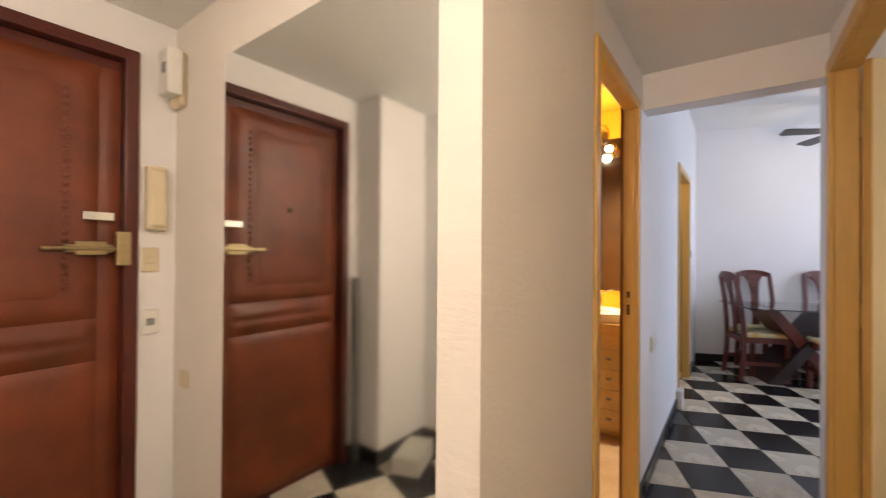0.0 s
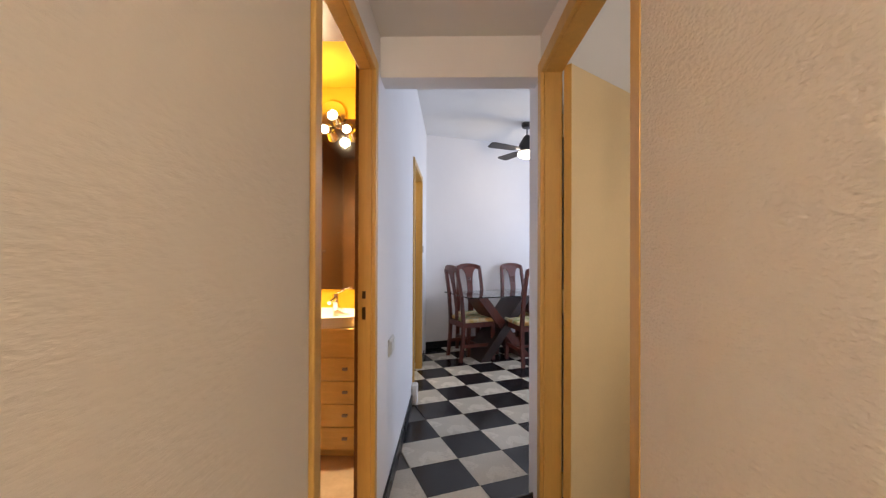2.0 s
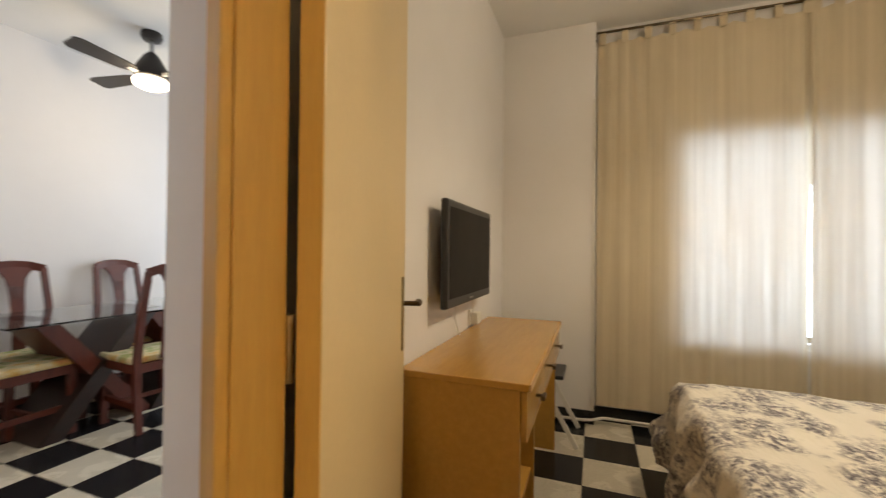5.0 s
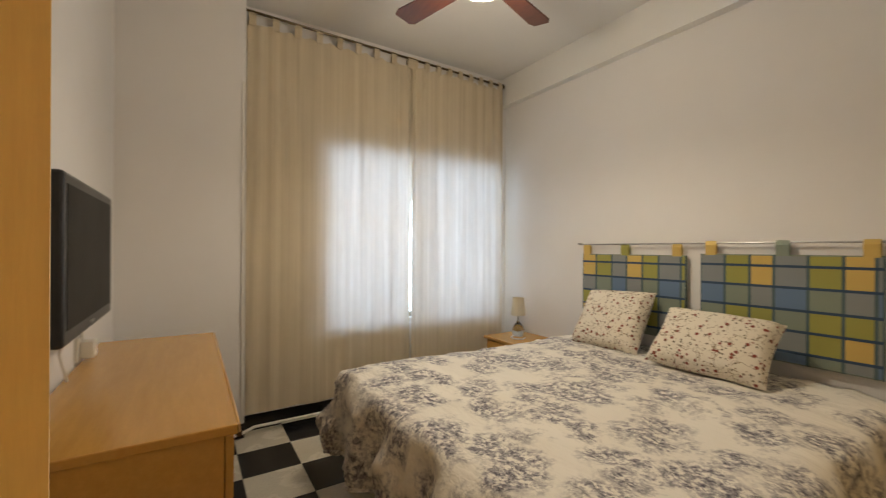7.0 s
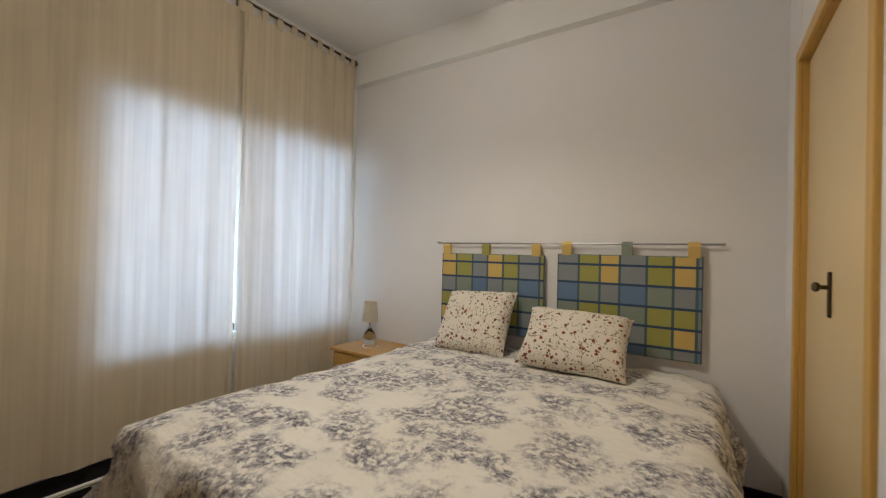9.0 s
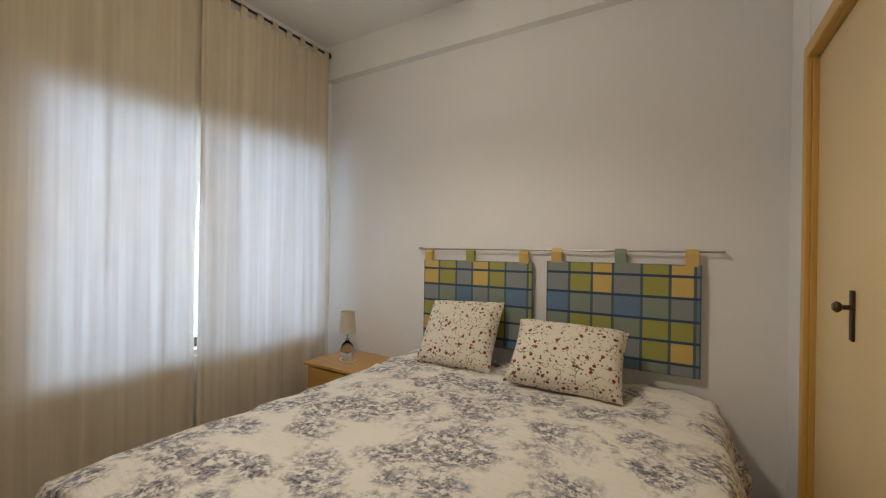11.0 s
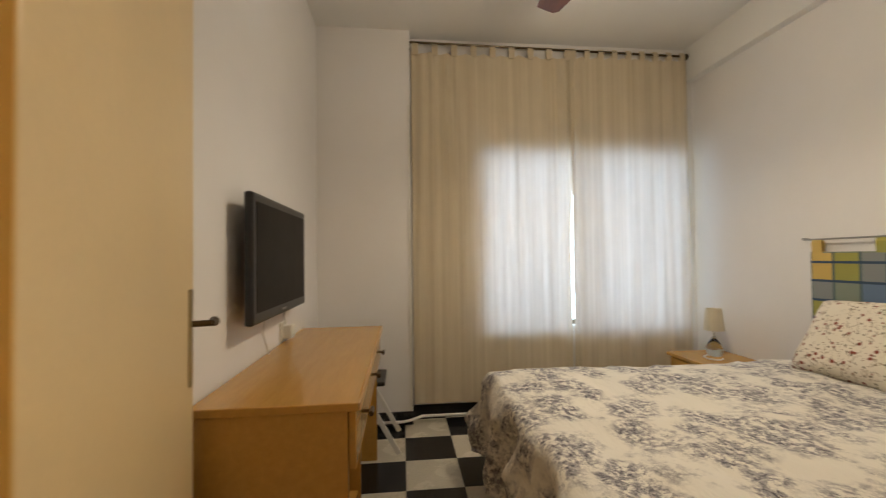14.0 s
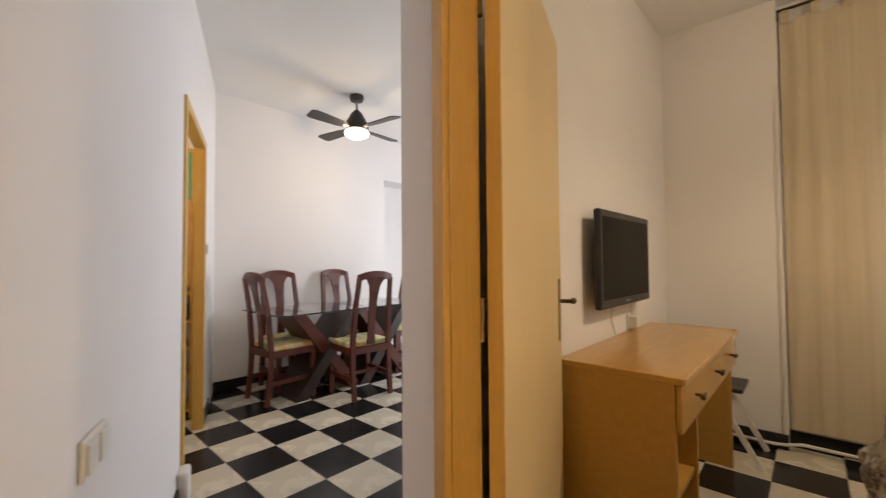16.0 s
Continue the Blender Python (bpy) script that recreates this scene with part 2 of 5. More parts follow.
def toile_mat():
    """White bedspread with scattered blue-grey sprays of flowers."""
    m, nt, b = nodes_of("toile_bedspread")
    co = nt.nodes.new("ShaderNodeTexCoord")
    wob = noise_node(nt, 9.0, 3, 0.6)
    warp = nt.nodes.new("ShaderNodeVectorMath")
    warp.operation = "MULTIPLY_ADD"
    warp.inputs[1].default_value = (0.16, 0.16, 0.16)
    nt.links.new(wob.outputs["Color"], warp.inputs[0])
    nt.links.new(co.outputs["Object"], warp.inputs[2])
    vo = nt.nodes.new("ShaderNodeTexVoronoi")
    vo.inputs["Scale"].default_value = 6.2
    nt.links.new(warp.outputs[0], vo.inputs["Vector"])
    sprays = ramp(nt, vo.outputs["Distance"], [(0.42, (1, 1, 1)), (0.72, (0, 0, 0))]).outputs["Color"]
    gaps = ramp(nt, noise_node(nt, 6.5, 4, 0.65).outputs["Fac"], [(0.33, (0, 0, 0)), (0.47, (1, 1, 1))]).outputs["Color"]
    area = mix(nt, 1.0, sprays, gaps, "MULTIPLY")
    leafy = ramp(nt, noise_node(nt, 38.0, 6, 0.72).outputs["Fac"], [(0.43, (0, 0, 0)), (0.54, (1, 1, 1))]).outputs["Color"]
    petal = nt.nodes.new("ShaderNodeTexVoronoi")
    petal.feature = "DISTANCE_TO_EDGE"
    petal.inputs["Scale"].default_value = 34.0
    nt.links.new(warp.outputs[0], petal.inputs["Vector"])
    lines = ramp(nt, petal.outputs["Distance"], [(0.06, (1, 1, 1)), (0.20, (0, 0, 0))]).outputs["Color"]
    strokes = ramp(nt, noise_node(nt, 85.0, 4, 0.75).outputs["Fac"], [(0.48, (0, 0, 0)), (0.54, (1, 1, 1))]).outputs["Color"]
    wash = mix(nt, 1.0, area, leafy, "MULTIPLY")
    dark = mix(nt, 1.0, wash, mix(nt, 0.5, lines, strokes), "MULTIPLY")
    base = ramp(nt, noise_node(nt, 2.0, 3).outputs["Fac"], [(0.3, (0.79, 0.755, 0.68)), (0.7, (0.85, 0.82, 0.75))]).outputs["Color"]
    pale = mix(nt, wash, base, (0.42, 0.40, 0.415))
    inked = mix(nt, dark, pale, (0.085, 0.08, 0.105))
    nt.links.new(inked, b.inputs["Base Color"])
    crease = noise_node(nt, 3.2, 5, 0.55, (1.0, 2.6, 1.0))
    soft = nt.nodes.new("ShaderNodeBump")
    soft.inputs["Strength"].default_value, soft.inputs["Distance"].default_value = 0.7, 0.05
    nt.links.new(crease.outputs["Fac"], soft.inputs["Height"])
    weave = nt.nodes.new("ShaderNodeBump")
    weave.inputs["Strength"].default_value, weave.inputs["Distance"].default_value = 0.1, 0.001
    nt.links.new(noise_node(nt, 300, 2).outputs["Fac"], weave.inputs["Height"])
    nt.links.new(soft.outputs["Normal"], weave.inputs["Normal"])
    nt.links.new(weave.outputs["Normal"], b.inputs["Normal"])
    b.inputs["Roughness"].default_value = 0.9
    return m


TOILE = toile_mat()


def sprig_mat():
    """Cream cotton with small scattered red and olive flowers."""
    m, nt, b = nodes_of("sprigged_cotton")
    co = nt.nodes.new("ShaderNodeTexCoord")

    def dots(scale, limit, shift):
        mp = nt.nodes.new("ShaderNodeMapping")
        mp.inputs["Location"].default_value = (shift, shift * 1.7, shift * 0.6)
        nt.links.new(co.outputs["Object"], mp.inputs["Vector"])
        wob = nt.nodes.new("ShaderNodeTexNoise")
        wob.inputs["Scale"].default_value = 60
        nt.links.new(mp.outputs["Vector"], wob.inputs["Vector"])
        v = nt.nodes.new("ShaderNodeTexVoronoi")
        v.inputs["Scale"].default_value = scale
        add = nt.nodes.new("ShaderNodeVectorMath")
        add.operation = "MULTIPLY_ADD"
        add.inputs[1].default_value = (0.008, 0.008, 0.008)
        nt.links.new(wob.outputs["Color"], add.inputs[0])
        nt.links.new(mp.outputs["Vector"], add.inputs[2])
        nt.links.new(add.outputs[0], v.inputs["Vector"])
        return ramp(nt, v.outputs["Distance"], [(limit, (1, 1, 1)), (limit + 0.05, (0, 0, 0))]).outputs["Color"]

    stem = nt.nodes.new("ShaderNodeTexVoronoi")
    stem.feature = "DISTANCE_TO_EDGE"
    stem.inputs["Scale"].default_value = 17.0
    bend = nt.nodes.new("ShaderNodeVectorMath")
    bend.operation = "MULTIPLY_ADD"
    bend.inputs[1].default_value = (0.09, 0.09, 0.09)
    nt.links.new(noise_node(nt, 14.0, 2).outputs["Color"], bend.inputs[0])
    nt.links.new(co.outputs["Object"], bend.inputs[2])
    nt.links.new(bend.outputs[0], stem.inputs["Vector"])
    twigs = ramp(nt, stem.outputs["Distance"], [(0.012, (1, 1, 1)), (0.03, (0, 0, 0))]).outputs["Color"]
    broken = ramp(nt, noise_node(nt, 22.0, 2).outputs["Fac"], [(0.46, (0, 0, 0)), (0.54, (1, 1, 1))]).outputs["Color"]
    c = mix(nt, mix(nt, 1.0, twigs, broken, "MULTIPLY"), (0.74, 0.68, 0.575), (0.30, 0.23, 0.15))
    c = mix(nt, dots(29, 0.235, 0.3), c, (0.23, 0.05, 0.03))
    c = mix(nt, dots(43, 0.19, 1.9), c, (0.13, 0.10, 0.06))
    c = mix(nt, dots(56, 0.14, 3.1), c, (0.24, 0.14, 0.08))
    nt.links.new(c, b.inputs["Base Color"])
    b.inputs["Roughness"].default_value = 0.9
    add_bump(nt, b, noise_node(nt, 350, 2).outputs["Fac"], 0.1, 0.001)
    return m


SPRIG = sprig_mat()


def seat_cloth():
    m, nt, b = nodes_of("floral_seat_cloth")
    n = noise_node(nt, 7.0, 4, 0.6)
    c = ramp(nt, n.outputs["Fac"], [(0.3, (0.52, 0.16, 0.06)), (0.42, (0.62, 0.40, 0.12)), (0.52, (0.66, 0.58, 0.38)), (0.62, (0.30, 0.36, 0.14)), (0.74, (0.62, 0.30, 0.14))])
    nt.links.new(c.outputs["Color"], b.inputs["Base Color"])
    b.inputs["Roughness"].default_value = 0.9
    add_bump(nt, b, noise_node(nt, 300, 2).outputs["Fac"], 0.1, 0.001)
    return m


SEATCLOTH = seat_cloth()
PLAID = {
    "y": cloth_mat("yellow_plaid_cloth", (0.60, 0.42, 0.13), (0, 0, 0), 0, 300),
    "o": cloth_mat("olive_plaid_cloth", (0.34, 0.325, 0.085), (0, 0, 0), 0, 300),
    "g": cloth_mat("grey_green_plaid_cloth", (0.23, 0.27, 0.22), (0, 0, 0), 0, 300),
    "b": cloth_mat("blue_plaid_cloth", (0.13, 0.20, 0.32), (0, 0, 0), 0, 300),
    "s": cloth_mat("slate_grey_plaid_cloth", (0.24, 0.26, 0.27), (0, 0, 0), 0, 300),
    "v": cloth_mat("faint_green_blue_plaid_stripe", (0.08, 0.125, 0.14), (0, 0, 0), 0, 300),
    "d": cloth_mat("dark_blue_plaid_stripe", (0.035, 0.07, 0.13), (0, 0, 0), 0, 300),
}

# ---- mesh helpers ----


def box(bm, x0, x1, y0, y1, z0, z1):
    vs = [bm.verts.new(p) for p in ((x0, y0, z0), (x1, y0, z0), (x1, y1, z0), (x0, y1, z0), (x0, y0, z1), (x1, y0, z1), (x1, y1, z1), (x0, y1, z1))]
    for q in ((3, 2, 1, 0), (4, 5, 6, 7), (0, 1, 5, 4), (1, 2, 6, 5), (2, 3, 7, 6), (3, 0, 4, 7)):
        bm.faces.new([vs[i] for i in q])
    return vs


def prism(bm, pts, z0, z1):
    lo, hi = [bm.verts.new((*p[:2], z0)) for p in pts], [bm.verts.new((*p[:2], z1)) for p in pts]
    n = len(pts)
    bm.faces.new(hi)
    bm.faces.new(lo[::-1])
    for i in range(n):
        bm.faces.new((lo[i], lo[(i + 1) % n], hi[(i + 1) % n], hi[i]))
    return lo + hi


def bar(bm, a, b, r, sides=10, r2=None):
    """A round bar from a to b."""
    a, b = Vector(a), Vector(b)
    m = (b - a).to_track_quat("Z", "Y").to_matrix()
    rings = []
    for p, rad in ((a, r), (b, r if r2 is None else r2)):
        rings.append([bm.verts.new(p + m @ Vector((rad * math.cos(2 * math.pi * i / sides), rad * math.sin(2 * math.pi * i / sides), 0))) for i in range(sides)])
    for i in range(sides):
        bm.faces.new((rings[0][i], rings[0][(i + 1) % sides], rings[1][(i + 1) % sides], rings[1][i]))
    bm.faces.new(rings[0][::-1])
    bm.faces.new(rings[1])


def lathe(bm, profile, at=(0, 0, 0), sides=28, squash=(1, 1)):
    """A turned shape round z from (radius, height) pairs."""
    at = Vector(at)
    rings = [[bm.verts.new(at + Vector((r * squash[0] * math.cos(2 * math.pi * i / sides), r * squash[1] * math.sin(2 * math.pi * i / sides), z))) for i in range(sides)] for r, z in profile]
    for a, b in zip(rings, rings[1:]):
        for i in range(sides):
            bm.faces.new((a[i], a[(i + 1) % sides], b[(i + 1) % sides], b[i]))
    bm.faces.new(rings[0][::-1])
    bm.faces.new(rings[-1])


def sweep(bm, pts, w, d, side=(1, 0, 0)):
    """A bar of section w x d along points; side gives the direction of w."""
    rings = []
    for i, p in enumerate(pts):
        p = Vector(p)
        t = (Vector(pts[min(i + 1, len(pts) - 1)]) - Vector(pts[max(i - 1, 0)])).normalized()
        s = (Vector(side) - t * t.dot(Vector(side))).normalized()
        n = t.cross(s)
        ww = w[i] if isinstance(w, (list, tuple)) else w
        rings.append([bm.verts.new(p + s * a * ww / 2 + n * b * d / 2) for a, b in ((-1, -1), (1, -1), (1, 1), (-1, 1))])
    for a, b in zip(rings, rings[1:]):
        for i in range(4):
            bm.faces.new((a[i], a[(i + 1) % 4], b[(i + 1) % 4], b[i]))
    bm.faces.new(rings[0][::-1])
    bm.faces.new(rings[-1])


def bevel(bm, width, segs=2):
    bmesh.ops.recalc_face_normals(bm, faces=bm.faces)
    es = [e for e in bm.edges if len(e.link_faces) == 2 and e.calc_face_angle(0) > 0.5]
    bmesh.ops.bevel(bm, geom=es, offset=width, segments=segs, affect="EDGES", profile=0.5, clamp_overlap=True)


def part(name, bm, material, parent=None, label="", smooth=False, m=None):
    bmesh.ops.recalc_face_normals(bm, faces=bm.faces)
    me = bpy.data.meshes.new(name)
    bm.to_mesh(me)
    bm.free()
    me.materials.append(material)
    if smooth:
        me.polygons.foreach_set("use_smooth", [True] * len(me.polygons))
        me.set_sharp_from_angle(angle=radians(38))
    ob = new(name, me)
    if parent is not None:
        ob.parent = parent
    if m is not None:
        ob.matrix_world = m
    if label:
        ob["label"] = label
    return ob


def shape(fn, *a, **k):
    bm = bmesh.new()
    fn(bm, *a, **k)
    return bm


def boxes(*bs, bev=0.0):
    bm = bmesh.new()
    for b in bs:
        box(bm, *b)
    if bev:
        bevel(bm, bev)
    return bm


def empty(name, m, label, category, group="", kind=""):
    e = new(name)
    e.empty_display_size = 0.1
    e.matrix_world = m
    return tagged(e, label, category, group, kind)


def setting(name, bm, material, label, category, m=None, smooth=False):
    return tagged(part(name, bm, material, None, "", smooth, m), label, category, "", "structure")


# ---- structure ----
V_L, V_R, V_RN = -0.47, 0.25, 0.30
# left corridor wall, with the bathroom and kitchen doorways
U_B0, U_B1, U_K0, U_K1 = 1.47, 2.15, 3.95, 4.80
setting("wall_corridor_left", boxes(
    (-0.525, V_L, 0.702, U_B0 - 0.029, 0, 2.78), (-0.525, V_L, U_B0 - 0.029, U_B1 + 0.029, 2.025, 2.78), (-0.525, V_L, U_B1 + 0.029, U_K0 - 0.029, 0, 2.78),
    (-0.525, V_L, U_K0 - 0.029, U_K1 + 0.029, 2.025, 2.78), (-0.525, V_L, U_K1 + 0.029, 6.3, 0, 2.78)), WALL, "white plastered wall along corridor and dining room", "wall", MC)
# mirror wall of the entrance, ends as a pier at the corridor
setting("wall_mirror", boxes((-2.15, -0.552, 0.70, 0.82, 0, 2.3)), WALL_ROUGH, "rough white plaster wall carrying the mirror", "wall", MC)
setting("wall_pier", boxes((-0.572, -0.466, 0.66, 0.698, 0, 2.3), (-0.469, -0.466, 0.698, 1.41, 0, 2.3)), WALL_ROUGH, "rough textured plaster pier beside the mirror", "wall", MC)
setting("wall_entrance", boxes((-2.15, -2.0, -0.92, -0.247, 0, 2.3), (-2.15, -2.0, -0.247, 0.567, 2.066, 2.3), (-2.15, -2.0, 0.567, 0.70, 0, 2.3)), WALL, "white wall round the entrance door", "wall", MC)
setting("wall_hall_back", boxes((-2.0, 0.50, -0.92, -0.76, 0, 2.3), (-2.0, -1.80, -0.76, -0.33, 0, 2.3)), WALL, "off-white hall wall with a square pilaster", "wall", MC)
# right corridor wall: rough plaster wedge between corridor and bedroom
_a, _b = W(V_RN, -0.90), W(V_RN, 1.480)
corridor_right = setting("wall_corridor_right", shape(prism, [_a, _b, W(0.345, 1.480), (0.983, 0.85), (0.983, 0.49), (0.845, 0.49), (0.845, -0.43), (0.983, -0.43), (0.983, -0.95), (0.30, -0.95)], 0, 2.9), WALL_PEEL, "cream rough-textured plaster wall of the corridor", "wall")
corridor_right.data.materials.append(WALL)
for _f in corridor_right.data.polygons:
    if _f.normal.x > 0.3:
        _f.material_index = 1
setting("wall_wardrobe_head", boxes((0.845, 0.982, -0.43, 0.49, 2.008, 2.9)), WALL, "white wall above the wardrobe door", "wall")
# end of the wall between dining room and bedroom, and the lintels
setting("wall_bedroom_door_end", shape(prism, [W(V_R, 2.291), W(V_R, 2.575), (1.36, 2.40), (1.36, 2.20), (1.29, 2.20), (1.23, 2.05), W(0.325, 2.32), W(0.325, 2.291)], 0, 2.9), WALL, "white plastered wall end beside the bedroom door", "wall")
setting("wall_bedroom_door_head", shape(prism, [W(V_RN, 1.480), W(V_R, 2.291), W(0.325, 2.291), W(0.345, 1.480)], 2.08, 2.9), WALL, "white wall over the bedroom door", "wall")
setting("lintel_corridor", boxes((V_L, V_R + 0.06, 2.32, 2.45, 2.035, 2.9)), WALL, "white lintel beam between corridor and dining room", "beam", MC)
setting("ceiling_hall", shape(prism, [W(-2.2, -0.92), W(0.40, -0.92), W(0.40, 2.32), W(-0.5, 2.32), W(-0.5, 0.8), W(-2.2, 0.8)], HALL_Z, HALL_Z + 0.05), CEIL, "low off-white painted ceiling of hall and corridor", "ceiling")
# bedroom
setting("wall_bedroom_north", boxes((1.36, 4.1, 2.20, 2.32, 0, 2.9)), WALL, "white wall behind desk and television", "wall")
setting("wall_bedroom_south", boxes((0.80, 4.1, -0.85, -0.73, 0, 2.9)), WALL, "white bedroom wall behind the bed", "wall")
WY0, WY1, WZ0, WZ1 = -0.64, 1.04, 0.58, 2.02
setting("wall_window", boxes((3.82, 3.98, -0.85, WY0, 0, 2.9), (3.82, 3.98, WY1, 2.32, 0, 2.9), (3.82, 3.98, WY0, WY1, 0, WZ0), (3.82, 3.98, WY0, WY1, WZ1, 2.9)), WALL, "white bedroom wall with the window opening", "wall")
setting("wall_pilaster", boxes((3.705, 3.82, 1.542, 2.20, 0, 2.9)), WALL, "shallow white wall projection beside the curtain", "wall")
# thin strip added for the white line along the curtain's north edge
setting("strip_curtain", boxes((3.694, 3.705, 1.543, 1.563, 0.10, 2.27)), WHITE_P, "narrow white strip added beside the curtain", "trim")
setting("ceiling_bedroom", boxes((0.55, 4.1, -0.85, 2.32, BED_Z, BED_Z + 0.08)), CEIL, "white painted bedroom ceiling", "ceiling")
setting("beam_bedroom", boxes((0.983, 3.82, -0.73, -0.665, 2.56, BED_Z)), CEIL, "white ceiling beam along the headboard wall", "beam")
# dining room
DY = 5.45
setting("wall_dining_back", boxes((1.2, 3.72, DY, DY + 0.35, 0, 2.9), (3.72, 5.3, DY, DY + 0.35, 2.22, 2.9)), WALL, "white dining room wall with a recess beside it", "wall")
setting("wall_dining_recess", boxes((3.6, 5.3, DY + 0.35, DY + 0.47, 0, 2.3)), WALL, "white wall at the back of the recess", "wall")
DW0, DW1 = 2.7, 4.6
setting("wall_dining_window", boxes((5.18, 5.30, 2.2, DW0, 0, 2.9), (5.18, 5.30, DW1, 5.9, 0, 2.9), (5.18, 5.30, DW0, DW1, 2.36, 2.9), (5.18, 5.30, DW0, DW1, 0, 0.12)), WALL, "white dining room wall with a balcony window", "wall")
setting("wall_dining_south", boxes((1.36, 5.3, 2.325, 2.40, 0, 2.9)), WALL, "white dining room wall", "wall")
setting("ceiling_dining", shape(prism, [W(-0.6, 2.40), W(0.30, 2.40), (1.30, 2.22), (5.3, 2.2), (5.3, 5.9), W(-0.6, 6.2)], DIN_Z, DIN_Z + 0.08), CEIL, "white painted dining room ceiling", "ceiling")
# bathroom
setting("wall_bath_left", boxes((-1.58, -1.48, 2.70, 3.45, 0, 2.5)), WALL_BATH, "bright orange painted bathroom wall", "wall", MC)
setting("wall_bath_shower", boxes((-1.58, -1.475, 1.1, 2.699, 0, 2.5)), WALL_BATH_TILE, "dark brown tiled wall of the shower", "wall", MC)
setting("wall_bath_back", boxes((-1.48, -0.5285, 3.32, 3.45, 0, 2.5)), WALL_BATH, "orange painted wall over the washbasin", "wall", MC)
setting("wall_bath_front", boxes((-1.48, -0.5285, 1.10, 1.20, 0, 2.5)), WALL_BATH_TILE, "brown-orange tiled bathroom wall", "wall", MC)
setting("wall_bath_right", boxes((-0.55, -0.528, 1.20, U_B0 - 0.035, 0, 2.5), (-0.55, -0.528, U_B1 + 0.035, 3.32, 0, 2.5), (-0.55, -0.528, U_B0 - 0.035, U_B1 + 0.035, 2.06, 2.5)), WALL_BATH_TILE, "brown-orange bathroom wall beside the doorway", "wall", MC)
# unseen ceiling half, its brown is put in to darken the mirror's reflection
setting("ceiling_bath_dark", boxes((-1.58, -0.5285, 1.1, 2.70, BATH_Z, BATH_Z + 0.06)), WALL_BATH_TILE, "bathroom ceiling half, made dark brown to darken the mirror's reflection", "ceiling", MC)
setting("ceiling_bath", boxes((-1.58, -0.5285, 2.70, 3.45, BATH_Z, BATH_Z + 0.06)), WALL_BATH, "orange painted bathroom ceiling", "ceiling", MC)
setting("floor_bath", boxes((-1.48, -0.48, 1.20, 3.32, -0.01, 0.008)), BATHFLOOR, "beige tiled bathroom floor", "floor", MC)
# room behind the kitchen doorway
setting("wall_kitchen", boxes((-1.7, -1.6, 3.5, 5.6, 0, 2.6), (-1.6, -0.5285, 5.4, 5.5, 0, 2.6), (-1.6, -0.5285, 3.46, 3.56, 0, 2.6)), WALL, "pale kitchen wall", "wall", MC)
setting("ceiling_kitchen", boxes((-1.7, -0.5285, 3.46, 5.5, 2.6, 2.66)), CEIL, "white kitchen ceiling", "ceiling", MC)

# skirting
bmS = bmesh.new()
for s in ((V_L, V_L + 0.012, 2.20, U_K0 - 0.06, 0, 0.085), (V_L, V_L + 0.012, U_K1 + 0.06, 5.25, 0, 0.085)):
    box(bmS, *s)
setting("baseboard_corridor", bmS, BASE, "black stone skirting along the corridor wall", "skirting", MC)
setting("baseboard_dining", boxes((1.72, 3.72, DY - 0.012, DY, 0, 0.085)), BASE, "black stone skirting of the dining room", "skirting")
setting("baseboard_bedroom", boxes((0.97, 3.7, 2.188, 2.20, 0, 0.09), (0.983, 3.82, -0.73, -0.718, 0, 0.09), (3.808, 3.82, -0.718, 1.542, 0, 0.09), (3.693, 3.705, 1.542, 2.188, 0, 0.09), (0.983, 0.995, 0.512, 0.85, 0, 0.09)), BASE, "black stone skirting of the bedroom", "skirting")
setting("baseboard_hall", boxes((-2.0, -1.988, -0.33, -0.247, 0, 0.085), (-1.988, -1.788, -0.33, -0.318, 0, 0.085), (-1.80, -1.788, -0.76, -0.33, 0, 0.085), (-1.788, V_RN - 0.012, -0.76, -0.748, 0, 0.085), (V_RN - 0.012, V_RN, -0.76, 1.46, 0, 0.085)), BASE, "black stone skirting of the hall", "skirting", MC)


# ---- door frames and leaves ----
def frame_parts(name, m, width, height, depth, trim, label, near=None):
    """A door frame: x along the opening from 0, y from the near face into the wall."""
    e = empty(name, m, label, "door frame", "", "structure")
    part("jamb", boxes((-0.028, 0.0, 0.004, depth, 0, height + 0.028), bev=0.003), OCHRE, e)
    part("head", boxes((0, width, 0.004, depth, height, height + 0.028), bev=0.003), OCHRE, e)
    part("architrave", boxes((-trim, -0.002, -0.014, 0.004, 0, height + trim), bev=0.004), OCHRE, e)
    w2, proud, back = near or (trim, 0.014, 0.0)
    part("architrave", boxes((width + 0.002, width + w2, back - proud, back + 0.004, 0, height + trim), bev=min(0.004, proud * 0.6)), OCHRE, e)
    part("jamb", boxes((width, width + 0.028, back + 0.004, back + depth * (0.6 if near else 1.0), 0, height + 0.028), bev=0.003), OCHRE, e)
    part("architrave", boxes((-0.002, width + 0.002, -0.0135, 0.004, height, height + trim), bev=0.004), OCHRE, e)
    return e


def at_corridor(v, u, turn):
    """x runs along u (turn 90) on corridor walls."""
    return MC @ pose(v, u, 0, 0, 0, turn)


